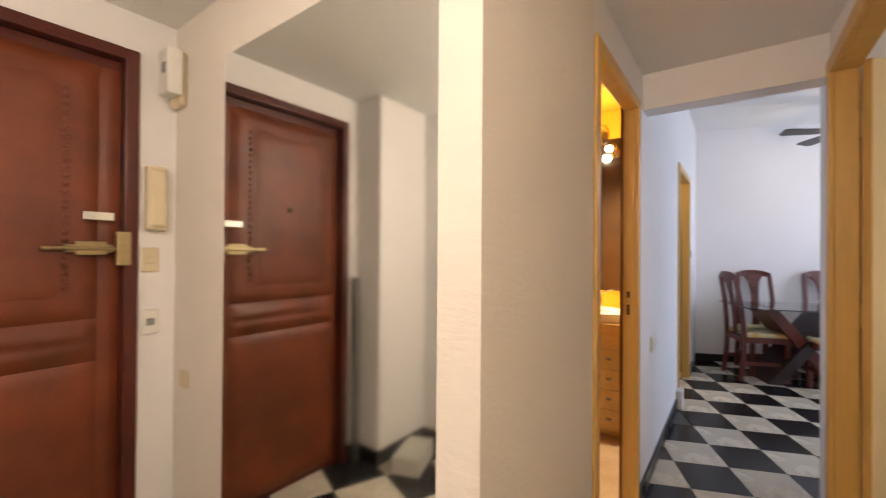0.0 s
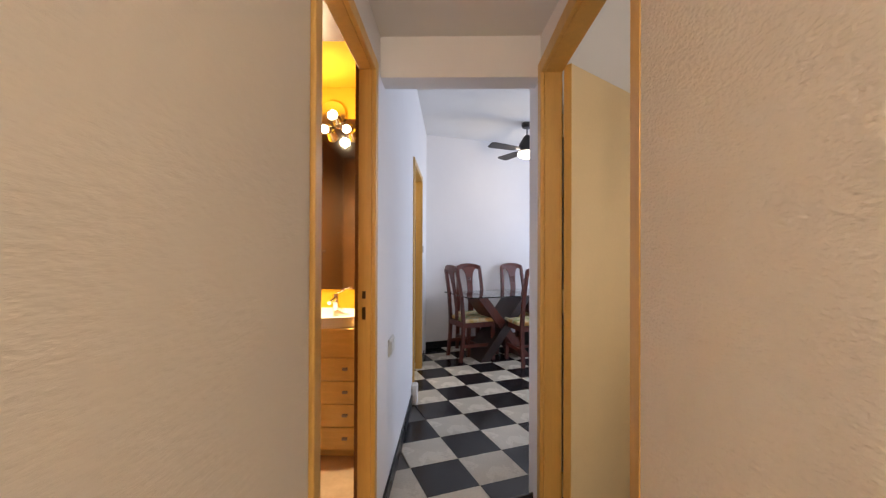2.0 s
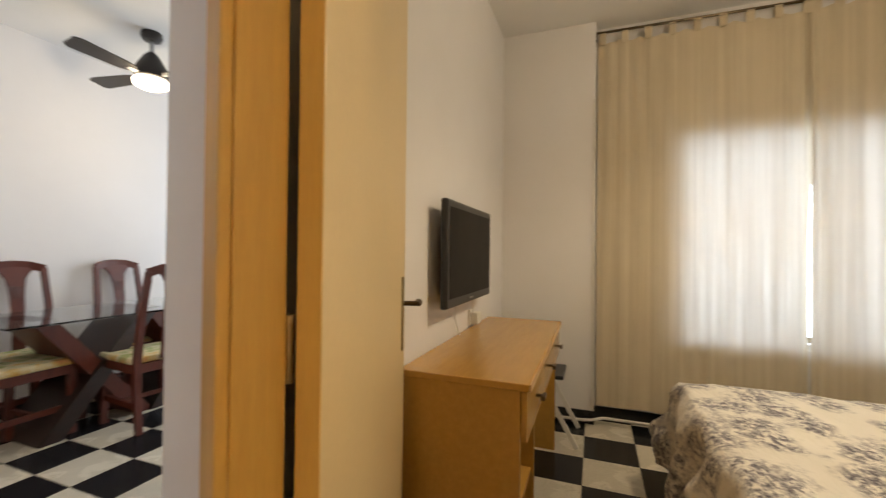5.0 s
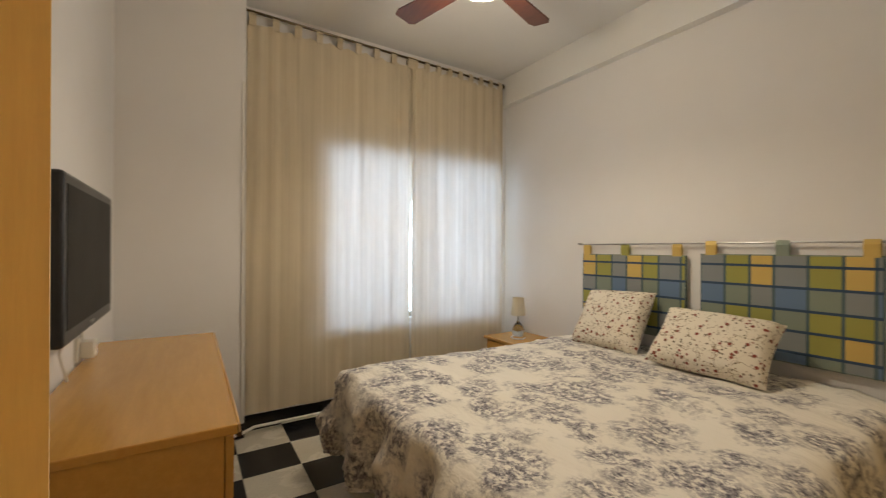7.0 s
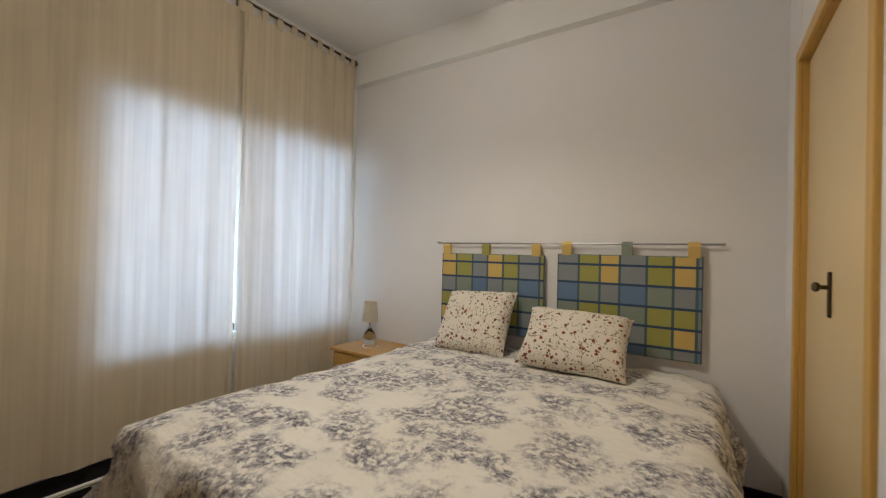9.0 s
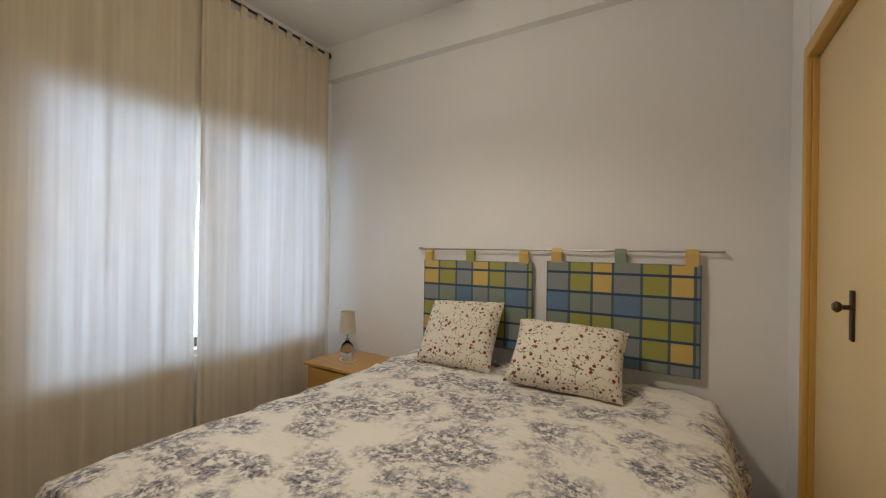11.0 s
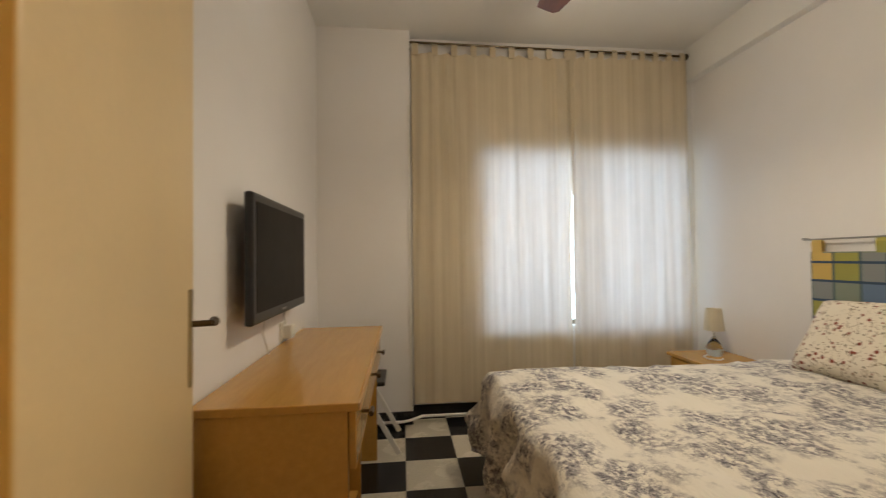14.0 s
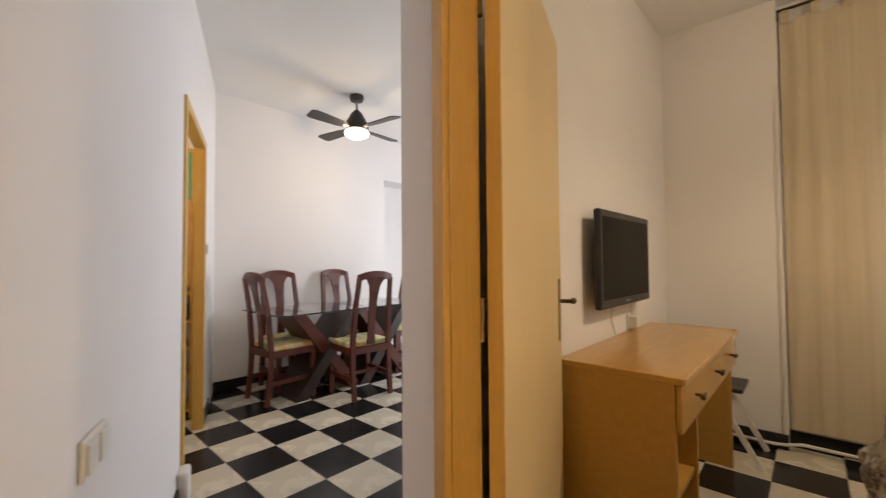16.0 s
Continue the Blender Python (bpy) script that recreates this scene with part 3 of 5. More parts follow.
# bathroom frame (faces right), x along u
bath_frame = frame_parts("door_frame_bath", at_corridor(V_L, U_B0, 90), U_B1 - U_B0, 1.995, 0.058, 0.05, "ochre-painted wooden frame of the open bathroom doorway")
part("strike_plate", boxes((U_B1 - U_B0 - 0.003, U_B1 - U_B0, 0.026, 0.040, 0.975, 1.025)), BRONZE, bath_frame, "dark bronze strike plate")
part("strike_plate", boxes((U_B1 - U_B0 - 0.003, U_B1 - U_B0, 0.026, 0.040, 1.06, 1.09)), BRONZE, bath_frame, "dark bronze strike plate")
kitchen_frame = frame_parts("door_frame_kitchen", at_corridor(V_L, U_K0, 90), U_K1 - U_K0, 1.995, 0.058, 0.055, "ochre-painted frame of the kitchen doorway")
# bedroom frame (faces the corridor), x along -u
bed_frame = frame_parts("door_frame_bedroom", at_corridor(V_R, 2.262, -90), 0.729, 2.03, 0.08, 0.06, "ochre-painted wooden frame of the bedroom doorway", (0.052, 0.003, V_RN - V_R))
for hz in (0.25, 1.04, 1.80):
    part("hinge", shape(bar, (-0.006, 0.087, hz - 0.05), (-0.006, 0.087, hz + 0.05), 0.008, 10), BRASS, bed_frame, "painted brass hinge")


def lever(parent, x, y, z, sgn, mat=BRASS, flip=1):
    """Plate and lever handle on a leaf face whose outward normal is sgn * y."""
    part("handle_plate", boxes((x - 0.015, x + 0.015, min(y, y + sgn * 0.006), max(y, y + sgn * 0.006), z - 0.15, z + 0.085), bev=0.0025), mat, parent, "narrow aged brass plate")
    bm = bmesh.new()
    bar(bm, (x, y, z), (x, y + sgn * 0.05, z), 0.008)
    bar(bm, (x, y + sgn * 0.047, z), (x + flip * 0.022, y + sgn * 0.049, z + 0.001), 0.008)
    bar(bm, (x + flip * 0.022, y + sgn * 0.049, z + 0.001), (x + flip * 0.042, y + sgn * 0.048, z - 0.002), 0.008, 10, 0.013)
    part("handle", bm, BRONZE, parent, "dark bronze lever handle", True)


# bedroom door leaf, standing open against the desk wall
leaf = empty("door_bedroom", pose(1.153, 1.920, 0, 0, 0, 17.6), "cream-painted flush door standing open against the wall", "door", "", "structure")
part("door_panel", boxes((0.004, 0.79, -0.018, 0.018, 0.012, 2.04), bev=0.003), CREAM, leaf)
part("door_edge", boxes((0.0, 0.004, -0.017, 0.017, 0.012, 2.04)), OCHRE, leaf, "bare ochre hinge edge")
lever(leaf, 0.738, -0.018, 1.02, -1, BRASS, 1)

# wardrobe door in the bedroom's west wall (faces +x), x along -y
ward = frame_parts("door_frame_wardrobe", pose(0.983, -0.40, 0, 0, 0, 90), 0.86, 1.98, 0.11, 0.05, "ochre-painted frame of the wardrobe door")
wdoor = empty("wardrobe_door", pose(0.983, -0.40, 0, 0, 0, 90), "closed cream-painted flush wardrobe door with bronze handle", "door", "", "structure")
part("door_panel", boxes((0.003, 0.857, 0.022, 0.058, 0.01, 1.975), bev=0.003), CREAM, wdoor)
part("handle_plate", boxes((0.372, 0.398, 0.014, 0.022, 1.005, 1.15), bev=0.003), BRONZE, wdoor, "dark bronze handle plate")
_bm = bmesh.new()
bar(_bm, (0.385, 0.016, 1.10), (0.385, -0.008, 1.10), 0.007)
lathe(_bm, [(0.008, 0), (0.014, 0.004), (0.017, 0.012), (0.010, 0.020)], (0, 0, 0), 14)
for _v in list(_bm.verts)[20:]:
    _v.co = Vector((0.385 + _v.co.x, -0.004 - _v.co.z, 1.10 + _v.co.y))
part("knob", _bm, BRONZE, wdoor, "dark bronze knob", True)

# entrance door: padded leatherette, faces the hall (+v); x along -u? built with x along u, y into the wall
edoor = empty("door_entrance", at_corridor(-2.0, -0.20, 90), "closed entrance door padded in red-brown leatherette with brass bolt", "door", "", "structure")
EW, EH = 0.72, 2.02


def padded(bm, x0, x1, z0, z1, y, bulge, nx=26, nz=40):
    """A cushion face that swells towards -y and falls to y at its rim."""
    grid = []
    for j in range(nz + 1):
        row = []
        for i in range(nx + 1):
            a, b = i / nx, j / nz
            rim = min(1.0, min(a, 1 - a) * (x1 - x0) / 0.05) * min(1.0, min(b, 1 - b) * (z1 - z0) / 0.05)
            h = bulge * math.sin(rim * math.pi / 2) * (0.92 + 0.35 * (noise.noise((a * 3, b * 5, x0 + z0)) ))
            row.append(bm.verts.new((x0 + a * (x1 - x0), y - h, z0 + b * (z1 - z0))))
        grid.append(row)
    for j in range(nz):
        for i in range(nx):
            bm.faces.new((grid[j][i], grid[j][i + 1], grid[j + 1][i + 1], grid[j + 1][i]))


part("door_frame", boxes((-0.045, 0.0, -0.02, 0.1, 0, EH + 0.045), (EW, EW + 0.045, -0.02, 0.1, 0, EH + 0.045), (0, EW, -0.02, 0.1, EH, EH + 0.045), bev=0.004), LEATHER_EDGE, edoor, "dark red wooden frame")
part("door_panel", boxes((0.002, EW - 0.002, 0.03, 0.075, 0.005, EH - 0.003)), LEATHER_EDGE, edoor)
_bm = bmesh.new()
padded(_bm, 0.02, EW - 0.07, 0.03, 0.86, 0.03, 0.018)
padded(_bm, 0.02, EW - 0.07, 0.86, 1.02, 0.03, 0.020, 26, 12)
padded(_bm, 0.02, EW - 0.07, 1.02, 1.98, 0.03, 0.020)
padded(_bm, EW - 0.07, EW - 0.004, 0.03, 1.98, 0.03, 0.008, 6, 40)
part("padding", _bm, LEATHER, edoor, "swollen red-brown leatherette padding", True)
_bm = bmesh.new()
padded(_bm, 0.10, EW - 0.18, 1.10, 1.90, 0.014, 0.009)
part("padding", _bm, LEATHER, edoor, "raised leatherette panel", True)
_bm = bmesh.new()
for i in range(26):
    lathe(_bm, [(0.010, 0), (0.008, 0.005), (0.003, 0.007)], (0, 0, 0), 8)
    for _v in list(_bm.verts)[-24:]:
        _v.co = Vector((EW - 0.165 + _v.co.x, 0.008 - _v.co.z, 1.14 + i * 0.029 + _v.co.y))
part("studs", _bm, LEATHER, edoor, "row of leather-covered studs", True)
_bm = boxes((EW - 0.17, EW - 0.03, -0.006, 0.012, 1.27, 1.30), (EW - 0.14, EW - 0.05, -0.012, 0.0, 1.26, 1.312), bev=0.004)
bar(_bm, (EW - 0.23, -0.012, 1.285), (EW - 0.02, -0.012, 1.285), 0.008)
part("bolt", _bm, BRASS, edoor, "brass sliding bolt")
part("bolt_keeper", boxes((EW - 0.025, EW + 0.02, -0.03, 0.0, 1.22, 1.35), bev=0.004), BRASS, edoor, "brass bolt keeper")
part("latch", boxes((EW - 0.12, EW - 0.03, -0.012, 0.012, 1.39, 1.422), bev=0.003), CHROME, edoor, "chrome door latch")
_bm = bmesh.new()
lathe(_bm, [(0.014, 0), (0.014, 0.008), (0.006, 0.012)], (0, 0, 0), 14)
for _v in _bm.verts:
    _v.co = Vector((EW / 2 - 0.02 + _v.co.x, 0.0 - _v.co.z, 1.50 + _v.co.y))
part("peephole", _bm, BRONZE, edoor, "small peephole", True)

# entrance fittings
hall_mirror = empty("wall_mirror_glass", MC @ pose(-1.56, 0.694, 0), "tall frameless mirror fixed to the hall wall", "mirror")
part("glass", boxes((0, 0.985, 0, 0.005, 0.03, 1.985)), MIRROR, hall_mirror)
part("clip", boxes((0.975, 0.99, -0.006, 0.0, 1.60, 1.63)), PLASTIC_W, hall_mirror, "small white mirror clip")
part("edge_strip", boxes((0.985, 0.992, -0.003, 0.005, 0.03, 1.985)), STEEL, hall_mirror, "dark metal edge strip")
intercom = empty("door_phone", MC @ pose(-1.905, 0.70, 1.97), "cream wall bell box beside the entrance door", "bell box")
part("backplate", boxes((-0.09, 0.02, -0.03, 0, -0.10, 0.12), bev=0.012), PLASTIC_Y, intercom)
part("cover", boxes((-0.05, 0.05, -0.085, -0.03, -0.07, 0.11), bev=0.008), PLASTIC_W, intercom, "white plastic cover")
part("grille", boxes((0.0, 0.03, -0.088, -0.085, 0.01, 0.05)), STEEL, intercom, "small grey grille")
phone = empty("intercom_handset", MC @ pose(-2.0, 0.62, 1.49, 0, 0, 90), "yellowed plastic intercom handset on the wall", "intercom")
part("body", boxes((-0.035, 0.035, -0.045, 0, -0.13, 0.13), bev=0.008), PLASTIC_Y, phone)
part("handset", boxes((-0.028, 0.028, -0.062, -0.045, -0.115, 0.115), bev=0.008), PLASTIC_Y, phone)
for _z, _n, _l in ((1.24, "light_switch", "round yellowed light switch beside the entrance door"), (0.99, "door_bell_button", "small white push button beside the entrance door")):
    sw = empty(_n, MC @ pose(-2.0, 0.61, _z, 0, 0, 90), _l, "switch")
    part("plate", boxes((-0.03, 0.03, -0.012, 0, -0.05, 0.05), bev=0.005), PLASTIC_Y if _n == "light_switch" else PLASTIC_W, sw)
    part("button", boxes((-0.014, 0.014, -0.018, -0.012, -0.014, 0.014), bev=0.003), PLASTIC_Y if _n == "light_switch" else STEEL, sw)
sw = empty("wall_socket", MC @ pose(-1.88, 0.70, 0.76), "yellowed round socket on the hall wall", "socket")
part("plate", boxes((-0.035, 0.035, -0.014, 0, -0.035, 0.035), bev=0.012), PLASTIC_Y, sw)
sw = empty("light_switch", MC @ pose(-2.0, -0.275, 1.09, 0, 0, 90), "small white switch between the entrance door and the pilaster", "switch")
part("plate", boxes((-0.02, 0.02, -0.012, 0, -0.045, 0.045), bev=0.004), PLASTIC_W, sw)
part("button", boxes((-0.011, 0.011, -0.018, -0.012, -0.02, 0.02), bev=0.003), PLASTIC_W, sw)
pole = empty("metal_pole", MC @ pose(-1.955, -0.285, 0), "grey metal pole leaning in the hall corner", "pole")
part("tube", boxes((-0.018, 0.018, -0.018, 0.018, 0, 1.12), bev=0.004), STEEL, pole)
shoes = empty("shoe_box", MC @ pose(-1.64, -0.47, 0, 0, 0, 70), "open white cardboard box on the hall floor", "box")
part("body", boxes((-0.14, 0.14, -0.08, -0.075, 0, 0.10), (-0.14, 0.14, 0.075, 0.08, 0, 0.10), (-0.14, -0.135, -0.075, 0.075, 0, 0.10), (0.135, 0.14, -0.075, 0.075, 0, 0.10), (-0.135, 0.135, -0.075, 0.075, 0, 0.006)), PLASTIC_W, shoes)
_bm = bmesh.new()
for k in range(5):
    a = [(0.09 * math.cos(k * 1.3 + s * 0.5) * (1 - s * 0.06), 0.05 * math.sin(k * 1.3 + s * 0.5), 0.03 + 0.013 * s) for s in range(8)]
    for p, q in zip(a, a[1:]):
        bar(_bm, p, q, 0.006, 6)
part("cable", _bm, PLASTIC_W, shoes, "coiled white cable", True)
hall_lamp = empty("ceiling_lamp", MC @ pose(-0.32, -0.52, HALL_Z), "opal glass ceiling lamp of the hall", "ceiling lamp")
part("canopy", shape(lathe, [(0.07, 0.0), (0.07, -0.02), (0.02, -0.03), (0.02, -0.12)]), PLASTIC_W, hall_lamp)
part("globe", shape(lathe, [(0.02, -0.10), (0.06, -0.11), (0.075, -0.145), (0.05, -0.175), (0.01, -0.185)]), BULB, hall_lamp, "lit opal globe", True)

# corridor switch, kitchen end
sw = empty("light_switch", MC @ pose(V_L, 2.64, 0.755, 0, 0, 90), "cream light switch pair on the corridor wall", "switch")
part("plate", boxes((-0.075, 0.075, -0.012, 0, -0.045, 0.045), bev=0.006), PLASTIC_W, sw)
for _x in (-0.037, 0.037):
    part("rocker", boxes((_x - 0.03, _x + 0.03, -0.019, -0.012, -0.034, 0.034), bev=0.004), PLASTIC_W, sw)
sw = empty("thermostat", MC @ pose(V_L, 4.90, 1.26, 0, 0, 90), "small grey control on the wall beside the kitchen doorway", "thermostat")
part("body", boxes((-0.03, 0.03, -0.02, 0, -0.02, 0.05), bev=0.003), STEEL, sw)
part("plate", boxes((-0.03, 0.03, -0.012, 0, -0.07, -0.02), bev=0.003), PLASTIC_W, sw)
sw = empty("corner_guard", MC @ pose(V_L, U_K0 - 0.10, 0, 0, 0, 90), "white plastered block at the foot of the doorway", "skirting block")
part("block", boxes((-0.06, 0.05, -0.05, 0, 0, 0.16), bev=0.015), WHITE_P, sw)

# ---- kitchen glimpse ----
kshelf = empty("kitchen_shelf", MC @ pose(-0.85, 5.24, 0), "pale wooden kitchen dresser with shelves and panel", "dresser")
for _z in (0.05, 0.30, 0.52, 0.72, 0.93):
    part("shelf_board", boxes((-0.30, 0.27, -0.16, 0.14, _z, _z + 0.02)), BEECH, kshelf)
for _x in (-0.315, 0.27):
    part("side", boxes((_x, _x + 0.015, -0.16, 0.14, 0, 1.66)), BEECH, kshelf)
part("panel", boxes((-0.30, 0.27, 0.0, 0.14, 0.98, 1.66)), BEECH_E, kshelf, "smooth orange-beige panel")
for k in range(5):
    bt = empty("bottle", MC @ pose(-1.06 + 0.11 * k, 5.16, 0.742), "dark glass bottle on the kitchen dresser", "bottle", "kitchen bottles")
    part("body", shape(lathe, [(0.030, 0), (0.032, 0.01), (0.032, 0.10), (0.012, 0.135), (0.012, 0.17)], (0, 0, 0), 14), BRONZE, bt, "", True)
kwin = empty("window_3", MC @ pose(-0.88, 5.398, 1.70), "green-tinted kitchen window", "window", "", "structure")
part("window_frame", boxes((-0.30, 0.30, -0.02, 0.0, -0.03, 0.0), (-0.30, 0.30, -0.02, 0, 0.4, 0.43), (-0.30, -0.27, -0.02, 0, 0, 0.4), (0.27, 0.30, -0.02, 0, 0, 0.4)), OCHRE, kwin)
part("pane", boxes((-0.27, 0.27, -0.012, -0.006, 0, 0.4)), plain("green_opal_glass", (0.20, 0.42, 0.24), 0.25, vary=0.08), kwin)
point_lamp("kitchen_bulb", W(-1.1, 4.45, 1.90), 8, (1.0, 0.78, 0.5), 0.05)
klamp = empty("kitchen_lamp", MC @ pose(-1.1, 4.45, 2.6), "small lit kitchen pendant", "pendant lamp")
part("cord", shape(bar, (0, 0, 0), (0, 0, -0.5), 0.004, 6), PLASTIC_W, klamp)
part("bulb", shape(lathe, [(0.01, -0.5), (0.03, -0.53), (0.034, -0.57), (0.02, -0.61)], (0, 0, 0), 12), BULB, klamp, "lit bulb", True)

# ---- bathroom ----
van = empty("vanity_unit", MC @ pose(-1.06, 3.32, 0), "pale wooden vanity unit with doors and drawers", "vanity")
VX0, VX1, VD = -0.40, 0.44, 0.42
part("body", boxes((VX0, VX1, -VD + 0.02, 0, 0.06, 0.79)), BATHWOOD, van)
part("plinth", boxes((VX0 + 0.02, VX1 - 0.02, -VD + 0.06, 0, 0.008, 0.06)), BATHWOOD, van)
for _x0, _x1, _k in ((VX0 + 0.004, VX0 + 0.268, 1), (VX0 + 0.272, VX0 + 0.53, -1)):
    d = part("door", boxes((_x0, _x1, -VD, -VD + 0.018, 0.07, 0.615), bev=0.003), BATHWOOD, van)
    _kx = _x1 - 0.04 if _k > 0 else _x0 + 0.04
    part("handle", boxes((_kx - 0.012, _kx + 0.012, -VD - 0.02, -VD, 0.40, 0.415), bev=0.003), STEEL, d)
for k in range(4):
    d = part("drawer", boxes((VX0 + 0.534, VX1 - 0.004, -VD, -VD + 0.018, 0.07 + k * 0.137, 0.07 + k * 0.137 + 0.133), bev=0.003), BATHWOOD, van)
    part("handle", boxes((VX1 - 0.17, VX1 - 0.14, -VD - 0.02, -VD, 0.135 + k * 0.137, 0.15 + k * 0.137), bev=0.003), STEEL, d)
part("fascia", boxes((VX0, VX1, -VD, -VD + 0.02, 0.622, 0.79), bev=0.003), BATHWOOD, van)
basin = empty("washbasin", MC @ pose(-1.00, 3.10, 0.79), "white ceramic washbasin with chrome tap", "washbasin")
_bm = shape(lathe, [(0.30, -0.03), (0.335, 0.0), (0.36, 0.05), (0.365, 0.065), (0.34, 0.068), (0.30, 0.03), (0.20, -0.01), (0.02, -0.02)], (0, 0, 0), 40, (1.05, 0.62))
part("bowl", _bm, CERAMIC, basin, "", True)
_bm = bmesh.new()
bar(_bm, (0.06, 0.17, 0.06), (0.06, 0.17, 0.17), 0.022, 14)
bar(_bm, (0.06, 0.17, 0.14), (0.05, 0.05, 0.12), 0.013, 12)
bar(_bm, (0.06, 0.17, 0.17), (0.13, 0.12, 0.20), 0.008, 10)
part("tap", _bm, CHROME, basin, "chrome mixer tap", True)
bmir = empty("bathroom_mirror", MC @ pose(-1.02, 3.318, 0.985), "large frameless bathroom mirror over the basin", "mirror")
part("glass", boxes((-0.38, 0.40, -0.006, 0, 0, 1.19)), MIRROR, bmir)
blamp = empty("spot_lamp", MC @ pose(-0.975, 3.318, 2.205), "chrome wall lamp with four lit spots", "wall lamp")
part("disc", shape(bar, (0, 0, 0), (0, -0.03, 0), 0.09, 28), CHROME, blamp, "", True)
for _x, _z in ((-0.13, -0.01), (0.02, -0.01), (-0.03, -0.10), (0.12, -0.10)):
    s = part("spot", shape(bar, (_x, -0.03, _z), (_x, -0.11, _z - 0.03), 0.03, 14, 0.04), CHROME, blamp, "", True)
    part("bulb", shape(bar, (_x, -0.112, _z - 0.031), (_x, -0.118, _z - 0.033), 0.027, 14), SPOT, s, "lit spot bulb")
for _v, _u, _tv, _tu in ((-1.08, 3.02, -1.15, 2.3), (-0.95, 3.02, -0.9, 2.2)):
    _sp = new("bath_spot", bpy.data.lights.new("bath_spot", "SPOT"))
    _sp.data.energy, _sp.data.color, _sp.data.spot_size, _sp.data.spot_blend, _sp.data.shadow_soft_size = BATH_WATTS, (1.0, 0.80, 0.46), radians(125), 0.6, 0.03
    _sp.matrix_world = look(W(_v, _u, 2.10), W(_tv, _tu, 0.9))
point_lamp("bath_bulb", W(-0.98, 2.98, 2.10), 7.0, (1.0, 0.80, 0.46), 0.03)
vmir = empty("shaving_mirror", MC @ pose(-1.48, 3.04, 1.42, 0, 0, 90), "round chrome shaving mirror on a wall arm", "mirror")
part("arm", shape(bar, (0, 0, 0.0), (0, -0.09, 0.0), 0.008), CHROME, vmir)
_bm = bmesh.new()
lathe(_bm, [(0.085, 0), (0.09, 0.006), (0.085, 0.012)], (0, 0, 0), 32)
for _v in _bm.verts:
    _v.co = Vector((_v.co.x, -0.09 - _v.co.z, _v.co.y))
part("disc", _bm, MIRROR, vmir, "", True)
bsk = empty("wire_basket", MC @ pose(-1.48, 2.98, 1.13, 0, 0, 90), "small chrome wire basket on the bathroom wall", "basket")
_bm = bmesh.new()
for _z in (0.0, 0.07, 0.16):
    for _p, _q in (((-0.09, 0), (-0.09, -0.08)), ((-0.09, -0.08), (0.09, -0.08)), ((0.09, -0.08), (0.09, 0))):
        bar(_bm, (*_p, _z), (*_q, _z), 0.004, 6)
for _x in (-0.09, -0.03, 0.03, 0.09):
    bar(_bm, (_x, -0.08, 0), (_x, -0.08, 0.16), 0.003, 6)
part("wire", _bm, CHROME, bsk)
part("flask", boxes((-0.06, -0.01, -0.06, -0.02, 0.005, 0.13), (0.01, 0.06, -0.06, -0.02, 0.005, 0.10), bev=0.008), BRONZE, bsk, "dark toiletry flasks")
for _x in (-1.36, -1.20):
    tg = empty("tooth_glass", MC @ pose(_x, 3.31, 1.13), "glass tumbler in a chrome wall holder", "tumbler", "wall tumblers")
    part("holder", shape(lathe, [(0.036, 0.03), (0.038, 0.035), (0.036, 0.04)], (0, -0.05, 0), 16), CHROME, tg)
    part("arm", shape(bar, (0, 0, 0.035), (0, -0.015, 0.035), 0.008), CHROME, tg)
    part("glass", shape(lathe, [(0.026, -0.03), (0.032, 0.08), (0.030, 0.08), (0.024, -0.026)], (0, -0.05, 0), 16), GLASS, tg, "", True)
rail = empty("towel_rail", MC @ pose(-1.475, 2.28, 1.25, 0, 0, -90), "chrome towel rail on the tiled wall", "towel rail")
_bm = bmesh.new()
bar(_bm, (-0.25, 0.06, 0), (0.2, 0.06, 0), 0.009)
bar(_bm, (-0.24, 0, 0), (-0.24, 0.06, 0), 0.008)
bar(_bm, (0.19, 0, 0), (0.19, 0.06, 0), 0.008)
part("rail", _bm, CHROME, rail)


